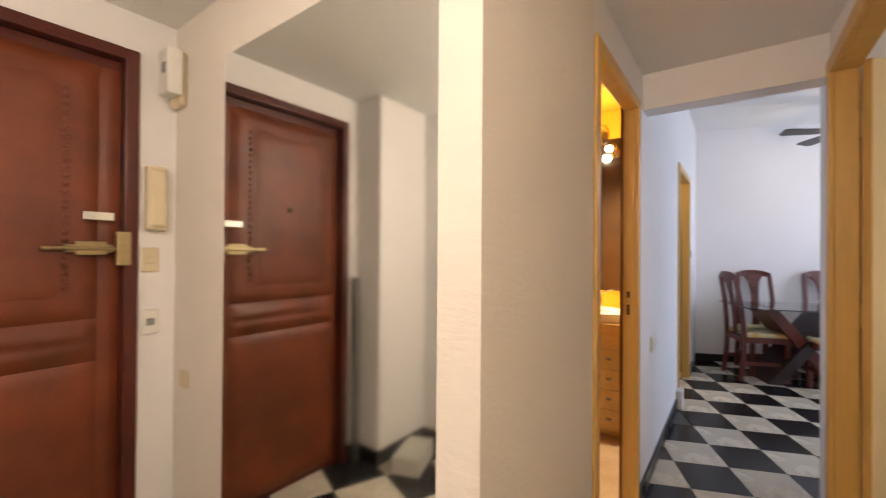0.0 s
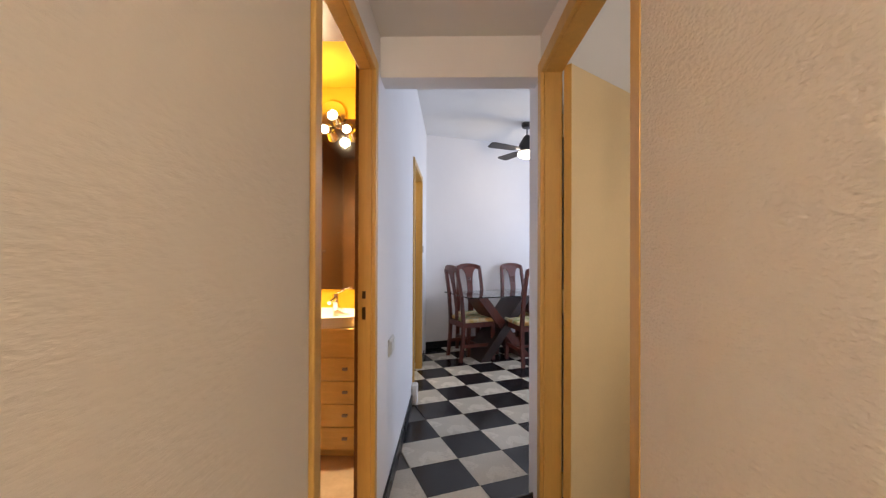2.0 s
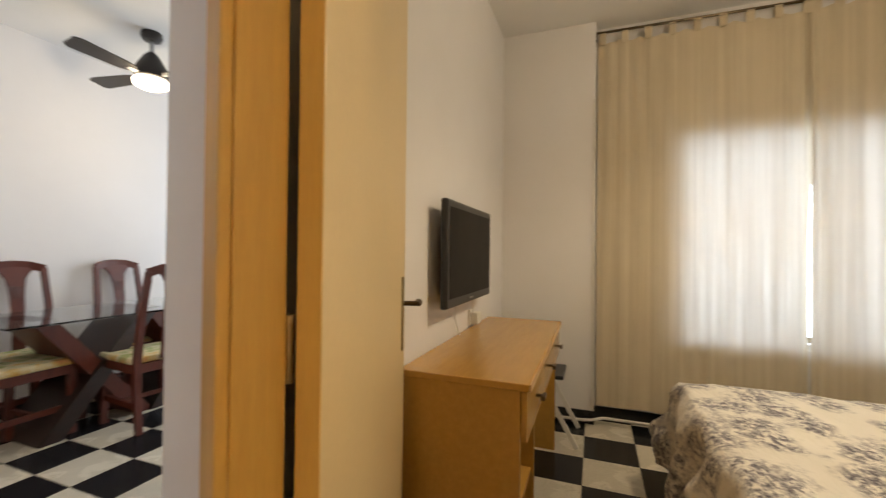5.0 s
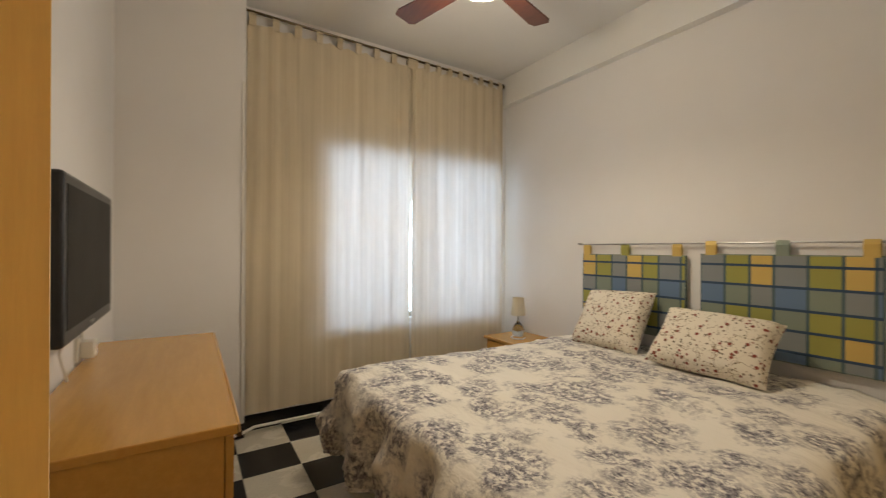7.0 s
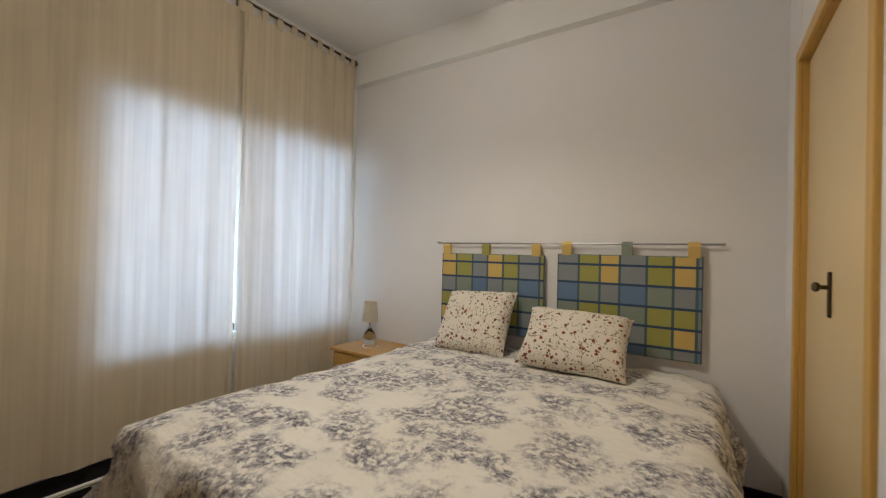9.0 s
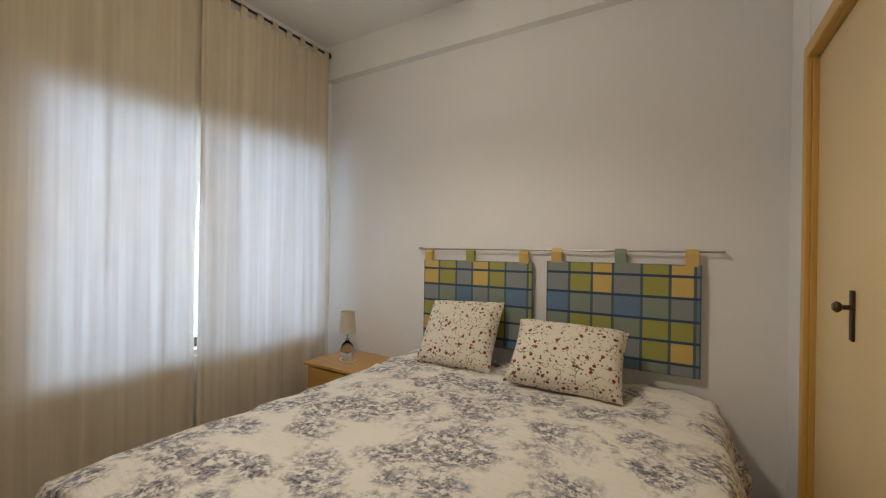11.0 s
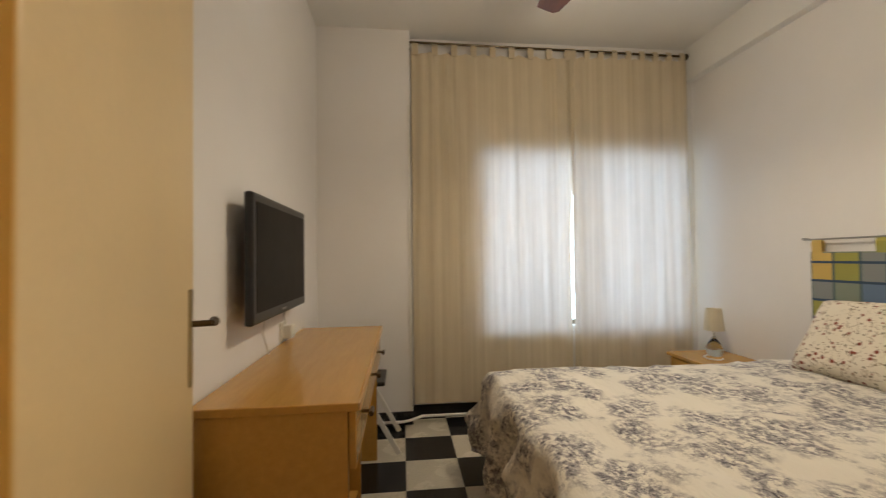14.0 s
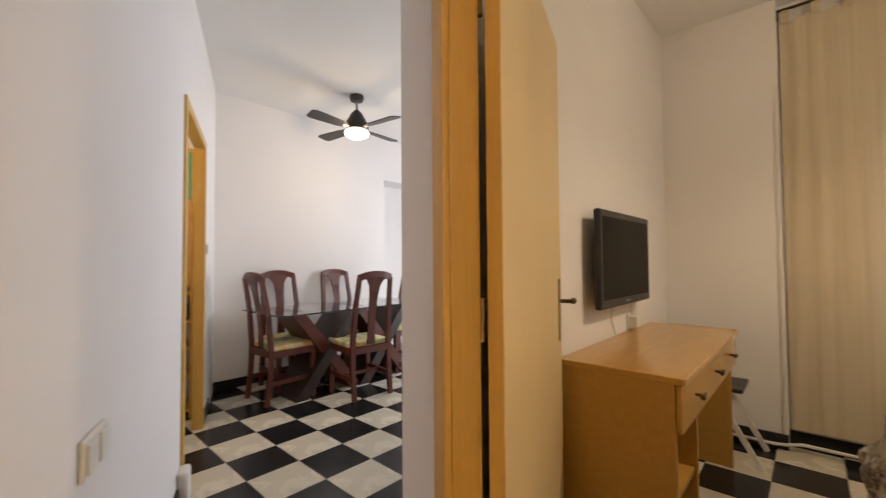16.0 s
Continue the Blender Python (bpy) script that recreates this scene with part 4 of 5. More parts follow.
# ---- ceiling fans ----
def ceiling_fan(m, drop, dark, blade, first, label, radius=0.52):
    e = empty("ceiling_fan", m, label, "ceiling fan")
    part("canopy", shape(lathe, [(0.065, 0.0), (0.068, -0.03), (0.055, -0.055), (0.02, -0.062)]), dark, e, "", True)
    part("rod", shape(bar, (0, 0, -0.05), (0, 0, -drop + 0.14), 0.012), STEEL, e)
    part("motor", shape(lathe, [(0.02, -drop + 0.16), (0.05, -drop + 0.13), (0.095, -drop + 0.05), (0.11, -drop), (0.105, -drop - 0.03), (0.06, -drop - 0.04)]), dark, e, "", True)
    for k in range(4):
        a = first + k * math.pi / 2
        rot = Matrix.Rotation(a, 4, "Z") @ Matrix.Translation((0, 0, -drop - 0.015)) @ Matrix.Rotation(radians(11), 4, "X")
        bm = bmesh.new()
        prism(bm, [(0.13, -0.035), (0.20, -0.055), (radius - 0.03, -0.068), (radius, -0.05), (radius + 0.01, 0.05), (radius - 0.03, 0.066), (0.20, 0.05), (0.13, 0.035)], -0.004, 0.004)
        bmesh.ops.transform(bm, matrix=rot, verts=bm.verts)
        b = part("blade", bm, blade, e)
        part("blade_arm", shape(lambda q: (box(q, 0.08, 0.17, -0.018, 0.018, -0.01, -0.004), bmesh.ops.transform(q, matrix=rot, verts=q.verts))), STEEL, b)
    part("light_globe", shape(lathe, [(0.10, -drop - 0.04), (0.112, -drop - 0.055), (0.105, -drop - 0.085), (0.07, -drop - 0.105), (0.02, -drop - 0.112)]), BULB, e, "lit opal glass light", True)
    return e


ceiling_fan(pose(2.68, 4.58, DIN_Z), 0.30, FAN_DARK, FAN_DARK, radians(6), "dark four-bladed ceiling fan with lit globe in the dining room")
ceiling_fan(pose(2.38, 0.66, BED_Z), 0.28, FAN_BROWN, FAN_BROWN, radians(-74), "red-brown ceiling fan with light over the bed", 0.565)


# ---- dining set ----
def dining_chair(m):
    """Faces +y; origin on the floor under the seat's middle."""
    e = empty("dining_chair", m, "dark mahogany high-backed dining chair with floral seat", "chair", "chairs round the dining table")
    w, d = 0.188, 0.19
    for s in (-1, 1):
        part("leg", shape(sweep, [(s * w, d, 0), (s * w, d, 0.2), (s * (w - 0.005), d, 0.43)], 0.04, 0.04), MAHOG, e)
        pts = [(s * (w - 0.01), -d - 0.03, 0), (s * (w - 0.01), -d, 0.25), (s * (w - 0.01), -d + 0.005, 0.45), (s * (w - 0.02), -d - 0.02, 0.75), (s * (w - 0.035), -d - 0.07, 1.04)]
        part("leg", shape(sweep, pts, [0.036, 0.04, 0.042, 0.036, 0.032], 0.034), MAHOG, e, "rear leg running up into the back post")
        part("stretcher", boxes((s * w - 0.01, s * w + 0.01, -d, d, 0.16, 0.195)), MAHOG, e)
        part("seat_rail", boxes((s * w - 0.012, s * w + 0.012, -d, d, 0.385, 0.44)), MAHOG, e)
    part("stretcher", boxes((-w, w, -0.012, 0.012, 0.165, 0.19)), MAHOG, e)
    for y in (-d, d):
        part("seat_rail", boxes((-w, w, y - 0.012, y + 0.012, 0.385, 0.44)), MAHOG, e)
    bm = boxes((-w - 0.02, w + 0.02, -d + 0.015, d + 0.03, 0.44, 0.485), bev=0.016)
    part("seat", bm, SEATCLOTH, e, "floral upholstered seat", True)
    part("top_rail", shape(sweep, [(-0.16, -d - 0.068, 1.035), (-0.08, -d - 0.082, 1.062), (0, -d - 0.086, 1.068), (0.08, -d - 0.082, 1.062), (0.16, -d - 0.068, 1.035)], 0.055, 0.026, (0, 0.1, 1)), MAHOG, e)
    bm = bmesh.new()
    sweep(bm, [(0, -d + 0.003, 0.455), (0, -d, 0.60), (0, -d - 0.018, 0.74), (0, -d - 0.034, 0.83)], [0.075, 0.066, 0.070, 0.080], 0.014)
    for k in (-1.5, -0.5, 0.5, 1.5):
        sweep(bm, [(k * 0.020, -d - 0.034, 0.83), (k * 0.024, -d - 0.050, 0.915)], [0.0145, 0.017], 0.014)
    sweep(bm, [(0, -d - 0.050, 0.915), (0, -d - 0.060, 0.965), (0, -d - 0.070, 1.005), (0, -d - 0.080, 1.05)], [0.092, 0.105, 0.15, 0.23], 0.014)
    part("splat", bm, MAHOG, e, "pierced vase-shaped back splat")
    return e


chair = dining_chair(pose(2.10, 4.88, 0, 0, 0, -88))
for _m in (pose(2.63, 4.46, 0, 0, 0, -6), pose(2.28, 5.10, 0, 0, 0, 178), pose(2.95, 5.12, 0, 0, 0, 181), pose(3.42, 4.86, 0, 0, 0, 92)):
    copy_thing(chair, _m)
table = empty("dining_table", pose(2.72, 5.05, 0), "glass-topped dining table on crossed mahogany slabs", "table")
_bm = boxes((-0.84, 0.78, -0.60, 0.14, 0.742, 0.754), bev=0.003)
part("tabletop", _bm, GLASS, table, "clear glass top")
for _x in (-0.30, 0.34):
    for _s, _mt in ((1, MAHOG_D), (-1, MAHOG)):
        bm = bmesh.new()
        prism(bm, [(-0.28 * _s - 0.05, 0.0), (-0.28 * _s + 0.07, 0.0), (0.30 * _s + 0.06, 0.742), (0.30 * _s - 0.06, 0.742)], -0.22, 0.22)
        for v in bm.verts:
            v.co = Vector((_x + v.co.x, v.co.z * (1.0 if _s > 0 else 0.9) - 0.22, v.co.y))
        part("pedestal", bm, _mt, table, "slanting mahogany slab")

# low sideboard against the wall shared with the bedroom
side = empty("sideboard", pose(1.64, 2.41, 0), "low dark mahogany sideboard in the dining room", "sideboard")
part("body", boxes((0.01, 1.09, 0.0, 0.37, 0.06, 0.70), bev=0.003), MAHOG, side)
part("top", boxes((0, 1.10, 0.0, 0.39, 0.70, 0.725), bev=0.004), MAHOG, side)
part("plinth", boxes((0.03, 1.07, 0.0, 0.34, 0, 0.06)), MAHOG_D, side)
for _x in (0.015, 0.555):
    _d = part("door", boxes((_x, _x + 0.53, 0.37, 0.386, 0.075, 0.69), bev=0.003), MAHOG, side)
    part("handle", shape(bar, (_x + 0.265, 0.386, 0.42), (_x + 0.265, 0.405, 0.42), 0.010, 10), BRASS, _d)

# ---- bedroom things ----
# desk
desk = empty("desk", pose(1.965, 1.735, 0), "beech-veneered desk with three drawers and open shelves", "desk")
DL, DD, DH = 1.28, 0.455, 0.775
part("desktop", boxes((0, DL, 0, DD, DH - 0.025, DH), bev=0.004), BEECH, desk)
part("edge_strip", boxes((0.004, DL - 0.004, -0.006, 0.0, DH - 0.024, DH - 0.001), bev=0.002), BEECH_E, desk, "pale rounded front edge")
for _x in (0.01, 0.335, DL - 0.03):
    part("side_panel", boxes((_x, _x + 0.02, 0.03, DD - 0.01, 0, DH - 0.025)), BEECH, desk)
part("back_panel", boxes((0.03, 0.335, DD - 0.03, DD - 0.02, 0.05, DH - 0.025)), BEECH, desk)
for _z in (0.06, 0.33):
    part("shelf", boxes((0.03, 0.335, 0.04, DD - 0.03, _z, _z + 0.018)), BEECH, desk)
for k in range(3):
    _x0 = 0.012 + k * (DL - 0.024) / 3
    d = part("drawer", boxes((_x0 + 0.002, _x0 + (DL - 0.024) / 3 - 0.002, 0.008, 0.028, DH - 0.19, DH - 0.03), bev=0.003), BEECH, desk)
    _cx = _x0 + (DL - 0.024) / 6
    bm = bmesh.new()
    bar(bm, (_cx, 0.008, DH - 0.105), (_cx, -0.018, DH - 0.105), 0.006, 8)
    bar(bm, (_cx - 0.028, -0.02, DH - 0.105), (_cx + 0.028, -0.02, DH - 0.105), 0.009, 10, 0.007)
    part("handle", bm, BRONZE, d, "small dark bronze pull", True)
# television
tv = empty("television", pose(2.605, 2.20, 0.945), "flat black wall-mounted television, switched off", "television")
part("bracket", boxes((-0.12, 0.12, -0.03, 0, 0.10, 0.36)), BLACK, tv)
part("back_shell", boxes((-0.27, 0.27, -0.052, -0.03, 0.06, 0.40), bev=0.01), BLACK, tv)
part("body", boxes((-0.352, 0.382, -0.085, -0.052, 0.0, 0.468), bev=0.01), BLACK, tv)
part("screen", boxes((-0.322, 0.352, -0.0865, -0.085, 0.042, 0.435)), SCREEN, tv, "dark matt screen")
part("badge", boxes((-0.03, 0.03, -0.0875, -0.085, 0.018, 0.026)), STEEL, tv, "small silver badge")
for _p in ([(2.55, 2.17, 0.96), (2.56, 2.185, 0.87), (2.60, 2.175, 0.776)], [(2.86, 2.17, 0.96), (2.87, 2.188, 0.90), (2.87, 2.182, 0.855)]):
    _bm = bmesh.new()
    for a, c in zip(_p, _p[1:]):
        bar(_bm, a, c, 0.004, 6)
    tagged(part("television_cable", _bm, WHITE_P), "thin white cable hanging below the television", "cable", "television cables")
plug = empty("adapter_plug", pose(2.88, 2.20, 0.80), "white plug adapter in the socket above the desk", "plug")
part("plate", boxes((-0.05, 0.05, -0.012, 0, -0.02, 0.07), bev=0.004), PLASTIC_W, plug)
part("adapter", boxes((-0.035, 0.025, -0.055, -0.012, -0.01, 0.055), bev=0.006), PLASTIC_W, plug)

# folding chair under the desk
fch = empty("folding_chair", pose(3.44, 1.88, 0, 0, 0, -90), "white folding chair with dark seat beside the desk", "chair")
for _y in (-0.16, 0.16):
    bm = shape(sweep, [(0.24, _y, 0.0), (0.04, _y, 0.36), (-0.1, _y, 0.60)], 0.014, 0.028, (0, 1, 0))
    part("leg", bm, WHITE_P, fch)
    bm = shape(sweep, [(-0.16, _y * 0.9, 0.0), (0.08, _y * 0.9, 0.42)], 0.014, 0.028, (0, 1, 0))
    part("leg", bm, WHITE_P, fch)
part("seat", boxes((-0.16, 0.16, -0.15, 0.15, 0.40, 0.425), bev=0.008), BLACK, fch, "dark padded seat")
part("backrest", boxes((-0.11, -0.09, -0.17, 0.17, 0.50, 0.66), bev=0.006), BLACK, fch, "dark backrest")


def cushion(bm, w, h, t, n=22, seed=0):
    """A pillow standing in xz, thick along y, with pulled corners."""
    sides = []
    for s in (-1, 1):
        g = []
        for j in range(n + 1):
            row = []
            for i in range(n + 1):
                a, b = 2 * i / n - 1, 2 * j / n - 1
                f = max(0.0, (1 - a ** 4) * (1 - b ** 4)) ** 0.45
                pull = 1 - 0.06 * (1 - b * b) * abs(a) ** 3
                pull2 = 1 - 0.06 * (1 - a * a) * abs(b) ** 3
                y = s * t / 2 * f * (1 + 0.18 * noise.noise((a * 1.7 + seed, b * 1.7, s)))
                row.append(bm.verts.new((a * w / 2 * pull, y, b * h / 2 * pull2)))
            g.append(row)
        for j in range(n):
            for i in range(n):
                q = (g[j][i], g[j][i + 1], g[j + 1][i + 1], g[j + 1][i])
                bm.faces.new(q if s > 0 else q[::-1])
        sides.append(g)
    bmesh.ops.remove_doubles(bm, verts=bm.verts, dist=0.0005)


# bed
bed = empty("bed", pose(2.09, 0.22, 0), "double bed with dark base", "bed")
BX, BY0, BY1 = 0.82, -0.92, 0.93
part("base", boxes((-BX + 0.05, BX - 0.05, BY0 + 0.02, BY1 - 0.06, 0.08, 0.30), bev=0.01), BLACK, bed)
part("mattress", boxes((-BX + 0.03, BX - 0.03, BY0 + 0.01, BY1 - 0.04, 0.30, 0.54), bev=0.04), PLASTIC_W, bed, "white mattress")
for _x in (-0.7, 0.7):
    for _y in (BY0 + 0.15, BY1 - 0.2):
        part("leg", shape(bar, (_x, _y, 0), (_x, _y, 0.08), 0.025), BLACK, bed)


def spread(bm, n=110):
    """A duvet cover lying over the mattress and hanging at the foot and both sides."""
    over, L, Wd = 0.42, BY1 - BY0, 2 * BX
    nx, ny = n, n
    grid = []
    for j in range(ny + 1):
        row = []
        for i in range(nx + 1):
            s = -Wd / 2 - over + (Wd + 2 * over) * i / nx
            t = BY0 + 0.03 + (L - 0.03 + over) * j / ny
            dx = max(0.0, abs(s) - Wd / 2)
            dy = max(0.0, t - BY1)
            top = 0.585 + 0.018 * noise.noise((s * 2.2, t * 2.2, 1)) + 0.010 * noise.noise((s * 7, t * 7, 4)) + 0.010 * (1 - abs(noise.noise((s * 4 + t * 2.5, t * 3 - s, 6)))) ** 6
            hang = math.hypot(dx, dy) if dx and dy else dx + dy
            rnd = 0.07
            fall = 0.0 if hang <= 0 else (hang - rnd * 0.45 if hang > rnd else hang * hang / rnd * 0.55)
            out = min(hang, rnd) * 0.55
            flare = 0.070 * min(1, hang / 0.25) * (0.5 + noise.noise(((s + t) * 5.5, (t - s) * 5.5, 9)) + 0.4 * math.sin((t if dx else s) * 17))
            x = max(-Wd / 2, min(Wd / 2, s)) + (math.copysign(out + flare, s) * (dx / hang) if hang and dx else 0)
            y = min(BY1, t) + ((out + flare) * (dy / hang) if hang and dy else 0)
            edge_sag = 0.03 * (max(0, abs(s) / (Wd / 2) - 0.8) / 0.2 if not dx else 1) ** 2 * 0.6
            z = max(top - fall - edge_sag, 0.14 + 0.03 * noise.noise((s * 3, t * 3, 2)))
            row.append(bm.verts.new((x, y, z)))
        grid.append(row)
    for j in range(ny):
        for i in range(nx):
            bm.faces.new((grid[j][i], grid[j][i + 1], grid[j + 1][i + 1], grid[j + 1][i]))


_bm = shape(spread)
_co = [v.co.copy() for v in _bm.verts]
_rim = _co[0::111] + _co[-110:] + _co[110::111][-2::-1]
duvet = tagged(part("bedspread", _bm, TOILE, None, "", True, pose(2.09, 0.22, 0)), "white bedspread printed with blue-grey flowers over the bed", "bedspread")
_hem = bmesh.new()
for _p, _q in zip(_rim, _rim[1:]):
    bar(_hem, _p, _q, 0.009, 6)
part("hem", _hem, TOILE, duvet, "plain white stitched hem", True)
_mod = duvet.modifiers.new("thick", "SOLIDIFY")
_mod.thickness, _mod.offset = 0.012, -1
_pl = bmesh.new()
cushion(_pl, 0.48, 0.43, 0.17, seed=1)
p1 = tagged(part("pillow", _pl, SPRIG, None, "", True, pose(2.50, -0.51, 0.755, 34, 3, 0)), "cream pillow with small red flowers leaning on the headboard cloth", "pillow", "bed pillows")
_pl = bmesh.new()
cushion(_pl, 0.54, 0.375, 0.17, seed=5)
p2 = tagged(part("pillow", _pl, SPRIG, None, "", True, pose(1.865, -0.42, 0.735, 46, -2, 4)), "cream pillow with small red flowers slumped on the bedspread", "pillow", "bed pillows")


# checked cloth headboards on their rod
def checked_cloth(name, x0, x1, z0, z1, cols, rows_, tabs, label):
    """Hangs on the south wall: columns from x1 (east) to x0, rows from the top down."""
    e = empty(name, pose(0, -0.695, 0), label, "headboard cloth", "headboard cloths")
    part("backing", boxes((x0, x1, -0.012, 0.004, z0, z1), bev=0.003), PLAID["g"], e)
    tot_c, tot_r = sum(c for _, c in cols), sum(r for _, r in rows_)
    stripe = 0.013
    x = x1
    edges_x = []
    for ci, (ck, cw) in enumerate(cols):
        wx = cw / tot_c * (x1 - x0)
        z = z1
        for ri, (rk, rh) in enumerate(rows_):
            hz = rh / tot_r * (z1 - z0)
            a, b = min(ck, rk), max(ck, rk)
            key = {"ww": "y", "gw": "o", "gg": "o", "bw": "s", "bg": "g", "bb": "b"}[a + b]
            part("patch", boxes((x - wx + stripe / 2, x - stripe / 2, 0.004, 0.008, z - hz + stripe / 2, z - stripe / 2)), PLAID[key], e)
            z -= hz
        x -= wx
        edges_x.append(x)
    for ex in [x1] + edges_x:
        part("stripe", boxes((max(x0, ex - stripe / 2), min(x1, ex + stripe / 2), 0.0035, 0.007, z0, z1)), PLAID["v"], e)
    z = z1
    for rk, rh in rows_[:-1]:
        z -= rh / tot_r * (z1 - z0)
        part("stripe", boxes((x0, x1, 0.0045, 0.009, z - stripe / 2, z + stripe / 2)), PLAID["d"], e)
    for tx, tk in tabs:
        part("tab", shape(sweep, [(tx, 0.004, z1 - 0.02), (tx, 0.010, z1 + 0.05), (tx, 0.0, z1 + 0.072), (tx, -0.012, z1 + 0.05), (tx, -0.006, z1 - 0.02)], 0.055, 0.004), PLAID[tk], e)
    return e


COLS = [("w", 0.12), ("g", 0.13), ("b", 0.115), ("w", 0.115), ("g", 0.11), ("b", 0.14), ("g", 0.03)]
COLS_2 = [("b", 0.125), ("g", 0.118), ("w", 0.105), ("b", 0.135), ("g", 0.125), ("w", 0.105), ("b", 0.025)]
ROWS_ = [("w", 0.55), ("w", 1.0), ("b", 1.05), ("g", 0.98), ("w", 1.0), ("b", 0.55)]
checked_cloth("headboard_cloth", 2.125, 2.875, 0.66, 1.18, COLS, ROWS_, ((2.84, "y"), (2.53, "o"), (2.18, "y")), "blue, yellow and green checked cloth hung behind the bed")
checked_cloth("headboard_cloth", 1.305, 2.043, 0.652, 1.192, COLS_2, ROWS_, ((1.99, "y"), (1.66, "g"), (1.345, "y")), "larger blue, yellow and green checked cloth hung behind the bed")
hrod = empty("headboard_rod", pose(0, -0.695, 1.255), "thin metal rod on the wall holding the checked cloths", "rod")
part("rod", shape(bar, (1.22, 0, 0), (2.92, 0, -0.005), 0.005, 8), STEEL, hrod)
for _x in (1.22, 2.06, 2.92):
    part("hook", shape(bar, (_x, -0.035, 0.0), (_x, 0.006, 0.0), 0.006, 8), STEEL, hrod)

# nightstand and lamp
ns = empty("nightstand", pose(3.36, -0.515, 0), "small beech nightstand beside the bed", "nightstand")
part("body", boxes((-0.21, 0.21, -0.19, 0.19, 0.04, 0.45)), BEECH, ns)
part("top", boxes((-0.235, 0.235, -0.20, 0.215, 0.45, 0.472), bev=0.004), BEECH, ns)
part("drawer", boxes((-0.20, 0.20, 0.19, 0.206, 0.29, 0.44), bev=0.003), BEECH, ns)
part("plinth", boxes((-0.19, 0.19, -0.18, 0.17, 0, 0.04)), BEECH, ns)
nl = empty("table_lamp", pose(3.43, -0.545, 0.472), "small glass table lamp with cream cloth shade", "table lamp")
part("base", shape(lathe, [(0.040, 0), (0.050, 0.02), (0.052, 0.05), (0.036, 0.09), (0.014, 0.115), (0.012, 0.13)], (0, 0, 0), 24), GLASS, nl, "clear glass bulb-shaped foot", True)
part("stem", shape(bar, (0, 0, 0.128), (0, 0, 0.25), 0.008, 10), CHROME, nl, "short chrome stem", True)
part("shade", shape(lathe, [(0.062, 0.175), (0.048, 0.325), (0.046, 0.325), (0.060, 0.175)], (0, 0, 0), 28), SHADE, nl, "cream cloth shade", True)
_bm = bmesh.new()
_pp = [(3.44, -0.50, 0.476), (3.40, -0.44, 0.476), (3.34, -0.42, 0.476), (3.29, -0.46, 0.476), (3.32, -0.52, 0.476)]
for a, b in zip(_pp, _pp[1:]):
    bar(_bm, a, b, 0.004, 6)
tagged(part("lamp_cable", _bm, WHITE_P), "thin white lamp cable on the nightstand", "cable")

# window behind the curtains
win = empty("window_1", pose(3.90, 0.20, WZ0), "white sliding bedroom window", "window", "", "structure")
_w, _h = WY1 - WY0, WZ1 - WZ0
part("window_frame", boxes((-0.04, 0.04, -_w / 2, -_w / 2 + 0.05, 0, _h), (-0.04, 0.04, _w / 2 - 0.05, _w / 2, 0, _h), (-0.04, 0.04, -_w / 2 + 0.05, _w / 2 - 0.05, 0, 0.05), (-0.04, 0.04, -_w / 2 + 0.05, _w / 2 - 0.05, _h - 0.05, _h), (-0.03, 0.03, -0.03, 0.03, 0.05, _h - 0.05)), WHITE_P, win)
for _s in (-1, 1):
    _p = part("pane", boxes((-0.003, 0.003, min(_s * 0.03, _s * (_w / 2 - 0.05)), max(_s * 0.03, _s * (_w / 2 - 0.05)), 0.05, _h - 0.05)), GLASS, win)
    _p.visible_shadow = False
part("window_sill", boxes((-0.09, -0.04, -_w / 2, _w / 2, -0.001, 0.02)), WHITE_P, win)
win2 = empty("window_2", pose(5.24, (DW0 + DW1) / 2, 0.12), "white balcony window of the dining room", "window", "", "structure")
_w, _h = DW1 - DW0, 2.24
part("window_frame", boxes((-0.03, 0.03, -_w / 2, -_w / 2 + 0.06, 0, _h), (-0.03, 0.03, _w / 2 - 0.06, _w / 2, 0, _h), (-0.03, 0.03, -_w / 2 + 0.06, _w / 2 - 0.06, 0, 0.06), (-0.03, 0.03, -_w / 2 + 0.06, _w / 2 - 0.06, _h - 0.06, _h), (-0.03, 0.03, -0.04, 0.04, 0.06, _h - 0.06)), WHITE_P, win2)
for _s in (-1, 1):
    _p = part("pane", boxes((-0.003, 0.003, min(_s * 0.04, _s * (_w / 2 - 0.06)), max(_s * 0.04, _s * (_w / 2 - 0.06)), 0.06, _h - 0.06)), GLASS, win2)
    _p.visible_shadow = False


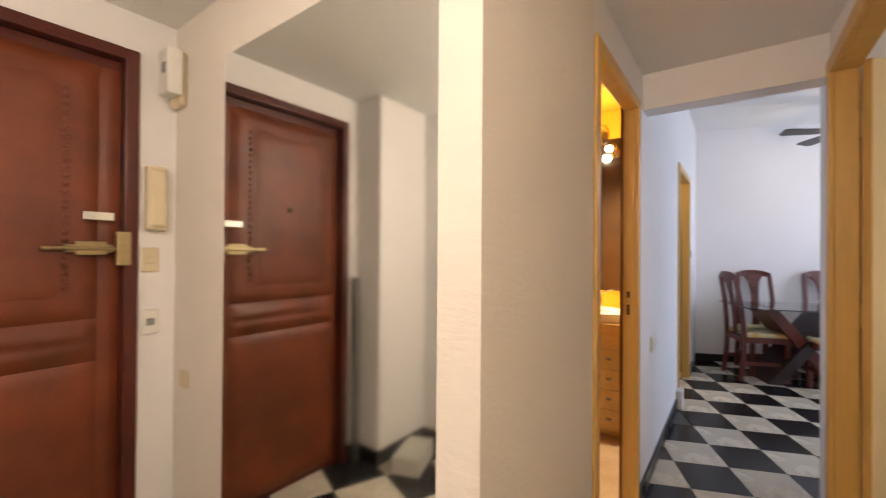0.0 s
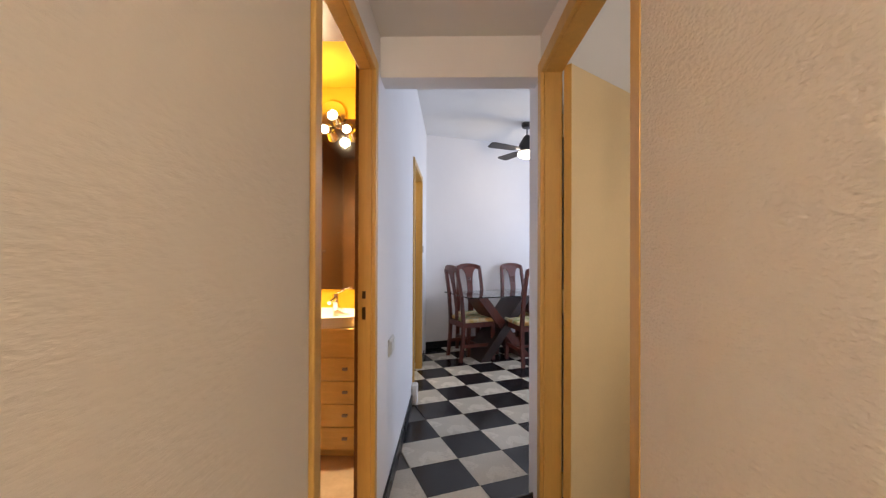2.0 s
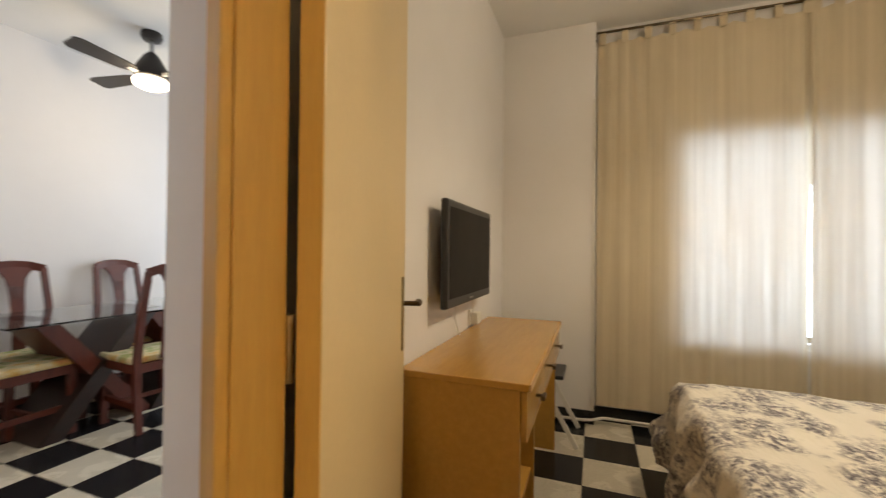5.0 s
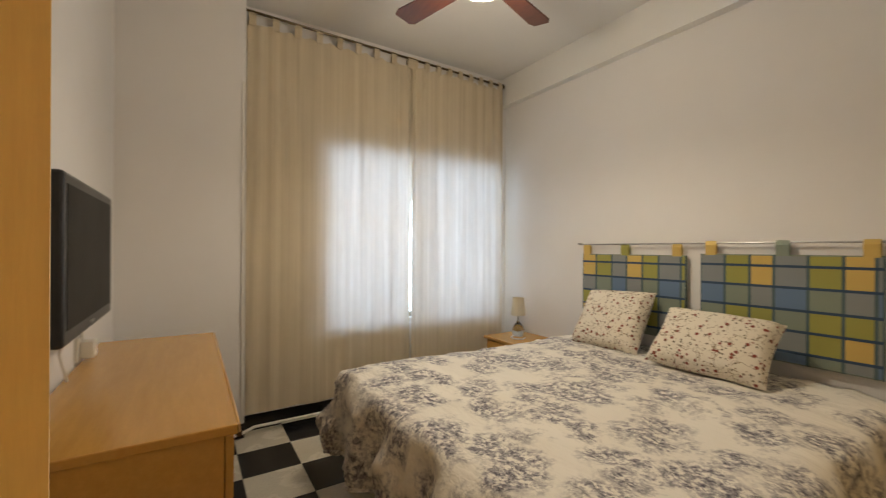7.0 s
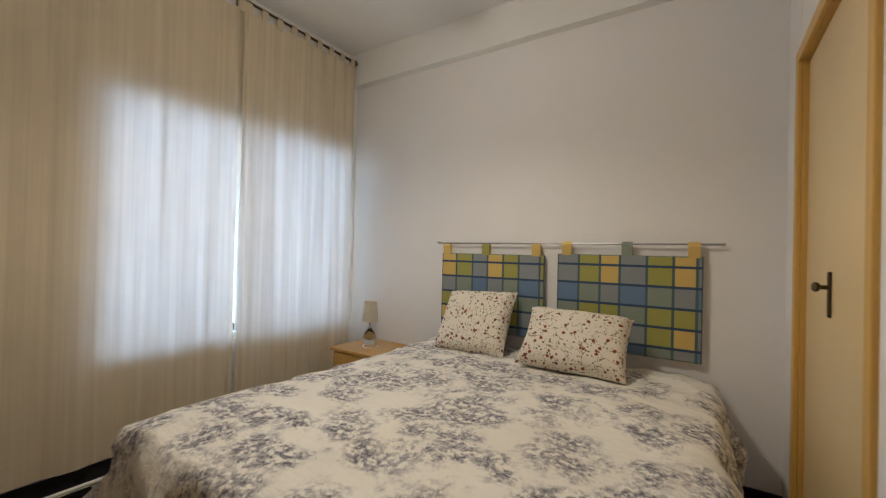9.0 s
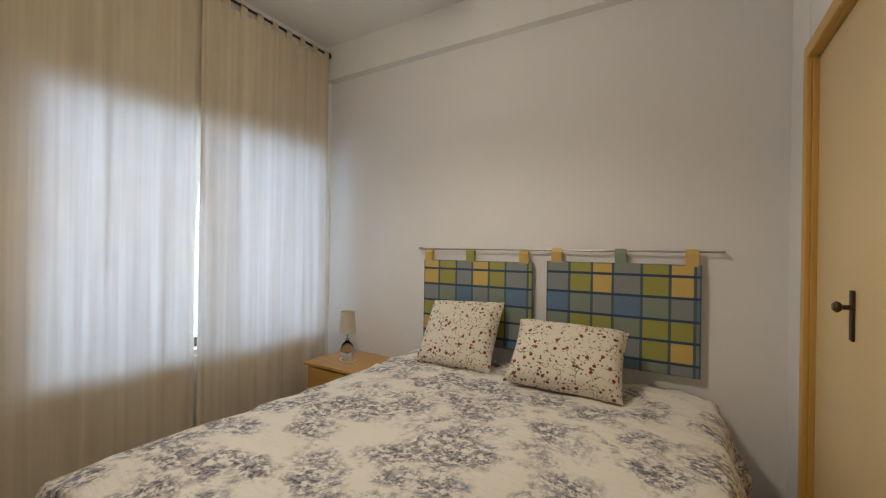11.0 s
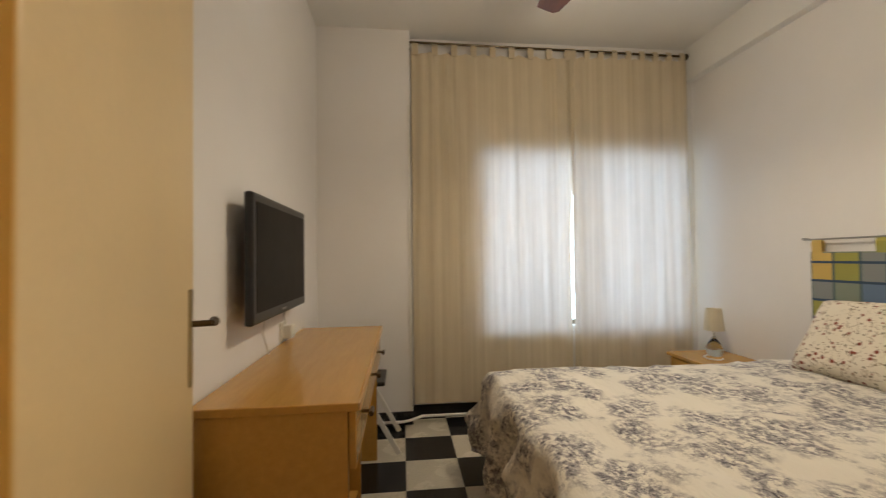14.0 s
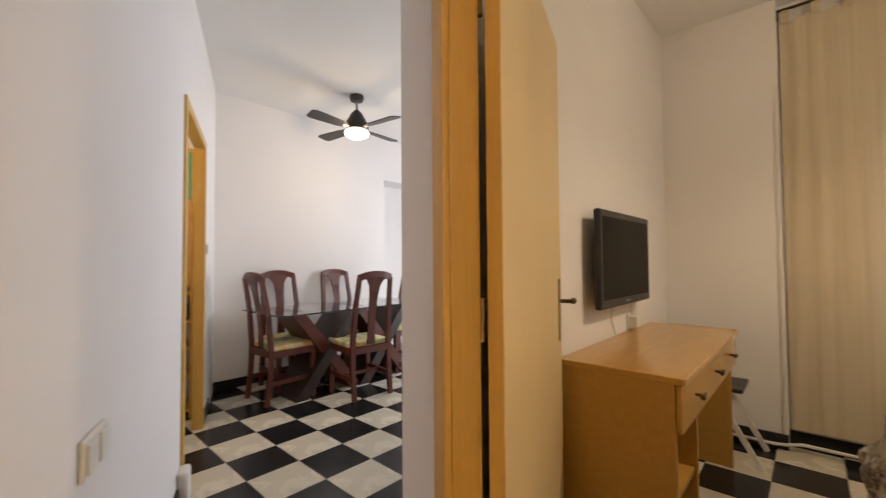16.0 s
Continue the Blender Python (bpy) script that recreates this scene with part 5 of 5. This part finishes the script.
# curtains
def curtain(y0, y1, seed, label):
    e = empty("curtain", pose(3.755, 0, 0), label, "curtain", "bedroom curtains")
    bm = bmesh.new()
    n, mz = 170, 30
    grid = []
    for j in range(mz + 1):
        z = 0.115 + (2.70 - 0.115) * j / mz
        row = []
        for i in range(n + 1):
            a = i / n
            part_at = 0.020 * min(1.0, max(0.0, (1.70 - z) / 0.35))
            ya, yb = (y0 + part_at, y1) if y1 > 1 else (y0, y1)
            y = ya + (yb - ya) * a
            amp = 0.004 + 0.003 * noise.noise((y * 3 + seed, 0.4, 0)) + 0.012 * max(0.0, 1 - abs(y - 0.325) / 0.14)
            ph = y * 58 + 5.0 * noise.noise((y * 2.2 + seed, z * 0.25, 2))
            x = amp * math.sin(ph) + 0.006 * math.sin(y * 17 + 4 * noise.noise((y * 1.5, z * 0.3, seed))) + 0.004 * noise.noise((y * 20, z * 1.2, seed))
            sag = 0.018 * abs(math.sin(a * math.pi * 9)) ** 0.7 if j == mz else 0
            row.append(bm.verts.new((x * (1.0 if abs(y - 0.32) > 0.03 else abs(y - 0.32) / 0.03) + (-0.012 if y1 < 1 else 0.012), y + 0.003 * noise.noise((z * 2, y * 4, seed + 3)), z - sag + (0.01 * noise.noise((y * 6, 0, seed)) if j == 0 else 0))))
        grid.append(row)
    for j in range(mz):
        for i in range(n):
            bm.faces.new((grid[j][i], grid[j][i + 1], grid[j + 1][i + 1], grid[j + 1][i]))
    part("cloth", bm, CURTAIN, e, "", True)
    k = 9
    for i in range(k):
        y = y0 + 0.03 + (y1 - y0 - 0.06) * i / (k - 1)
        part("tab", shape(sweep, [(0.004, y, 2.67), (0.013, y, 2.73), (0.0, y, 2.762), (-0.013, y, 2.73), (-0.004, y, 2.67)], 0.042, 0.003, (0, 1, 0)), CURTAIN, e)
    return e


curtain(0.308, 1.53, 1.0, "cream linen tab-top curtain drawn across the window")
curtain(-0.63, 0.324, 7.0, "cream linen tab-top curtain drawn across the window")
crod = empty("curtain_rod", pose(3.755, 0, 2.748), "dark thin metal curtain rod", "curtain rod")
part("rod", shape(bar, (0, -0.655, -0.012), (0, 1.55, 0.012), 0.009, 8), BRONZE, crod)
for _y in (-0.645, 0.33, 1.545):
    part("bracket", boxes((0.0, 0.064, _y - 0.008, _y + 0.008, -0.03, 0.012)), BRONZE, crod)
# white pipe along the foot of the window wall
_bm = bmesh.new()
_pp = [(3.66, 2.16, 0.035), (3.66, 1.62, 0.035), (3.68, 1.56, 0.035), (3.72, 1.48, 0.045), (3.72, -0.2, 0.045)]
for a, b in zip(_pp, _pp[1:]):
    bar(_bm, a, b, 0.010, 8)
tagged(part("floor_pipe", _bm, WHITE_P, None, "", True), "white pipe running along the foot of the window wall", "pipe")

# ---- floors, tile by tile ----
setting("floor", shape(prism, [W(-2.2, -1.0), W(0.4, -1.0), (0.6, -0.95), (4.2, -0.95), (4.2, 2.3), (5.4, 2.3), (5.4, 6.1), W(-1.75, 5.7), W(-1.75, 3.4), W(-2.2, 1.0)], -0.06, -0.009), GROUT, "mortar bed under the chequered tiles", "floor")
floor_ob = bpy.data.objects["floor"]


def tile_mesh(name, material):
    bm = boxes((-0.149, 0.149, -0.149, 0.149, -0.02, 0.0))
    bmesh.ops.recalc_face_normals(bm, faces=bm.faces)
    bmesh.ops.bevel(bm, geom=[e for e in bm.edges if all(v.co.z > -0.01 for v in e.verts)], offset=0.0015, segments=1, affect="EDGES")
    me = bpy.data.meshes.new(name)
    bm.to_mesh(me)
    bm.free()
    me.materials.append(material)
    return me


ME_B, ME_W = tile_mesh("black_tile", TILE_B), tile_mesh("cream_tile", TILE_W)


def lay(x0, y0, irange, jrange, inside, low=0.0):
    for i in irange:
        for j in jrange:
            c = Vector((x0 + 0.3 * (i + 0.5), y0 + 0.3 * (j + 0.5), 0))
            if not inside(c):
                continue
            ob = new("tile", ME_W if (i + j) % 2 == 0 else ME_B)
            ob.parent = floor_ob
            ob.location = (c.x, c.y, 0.0010 * random.random() - 0.0008 - low)
            ob.rotation_euler = (radians(random.uniform(-0.12, 0.12)), radians(random.uniform(-0.12, 0.12)), radians(random.uniform(-0.1, 0.1)))


def in_bedroom(c):
    return 0.86 < c.x < 3.95 and -0.85 < c.y < 2.32 and (MC.inverted() @ c).x > 0.12


def in_rest(c):
    p = MC.inverted() @ c
    if c.x > 0.83 and c.y < 2.28 and p.x > 0.36:
        return False
    if p.y < 0.72:
        return -2.15 < p.x < 0.45 and p.y > -0.98
    if p.x < -0.5:
        return 3.6 < p.y < 5.5 and p.x > -1.6
    return c.y < 6.0 and c.x < 5.3


lay(2.895, 1.30, range(-8, 4), range(-8, 4), in_bedroom, 0.004)
lay(1.03, 3.08, range(-12, 15), range(-14, 11), in_rest)
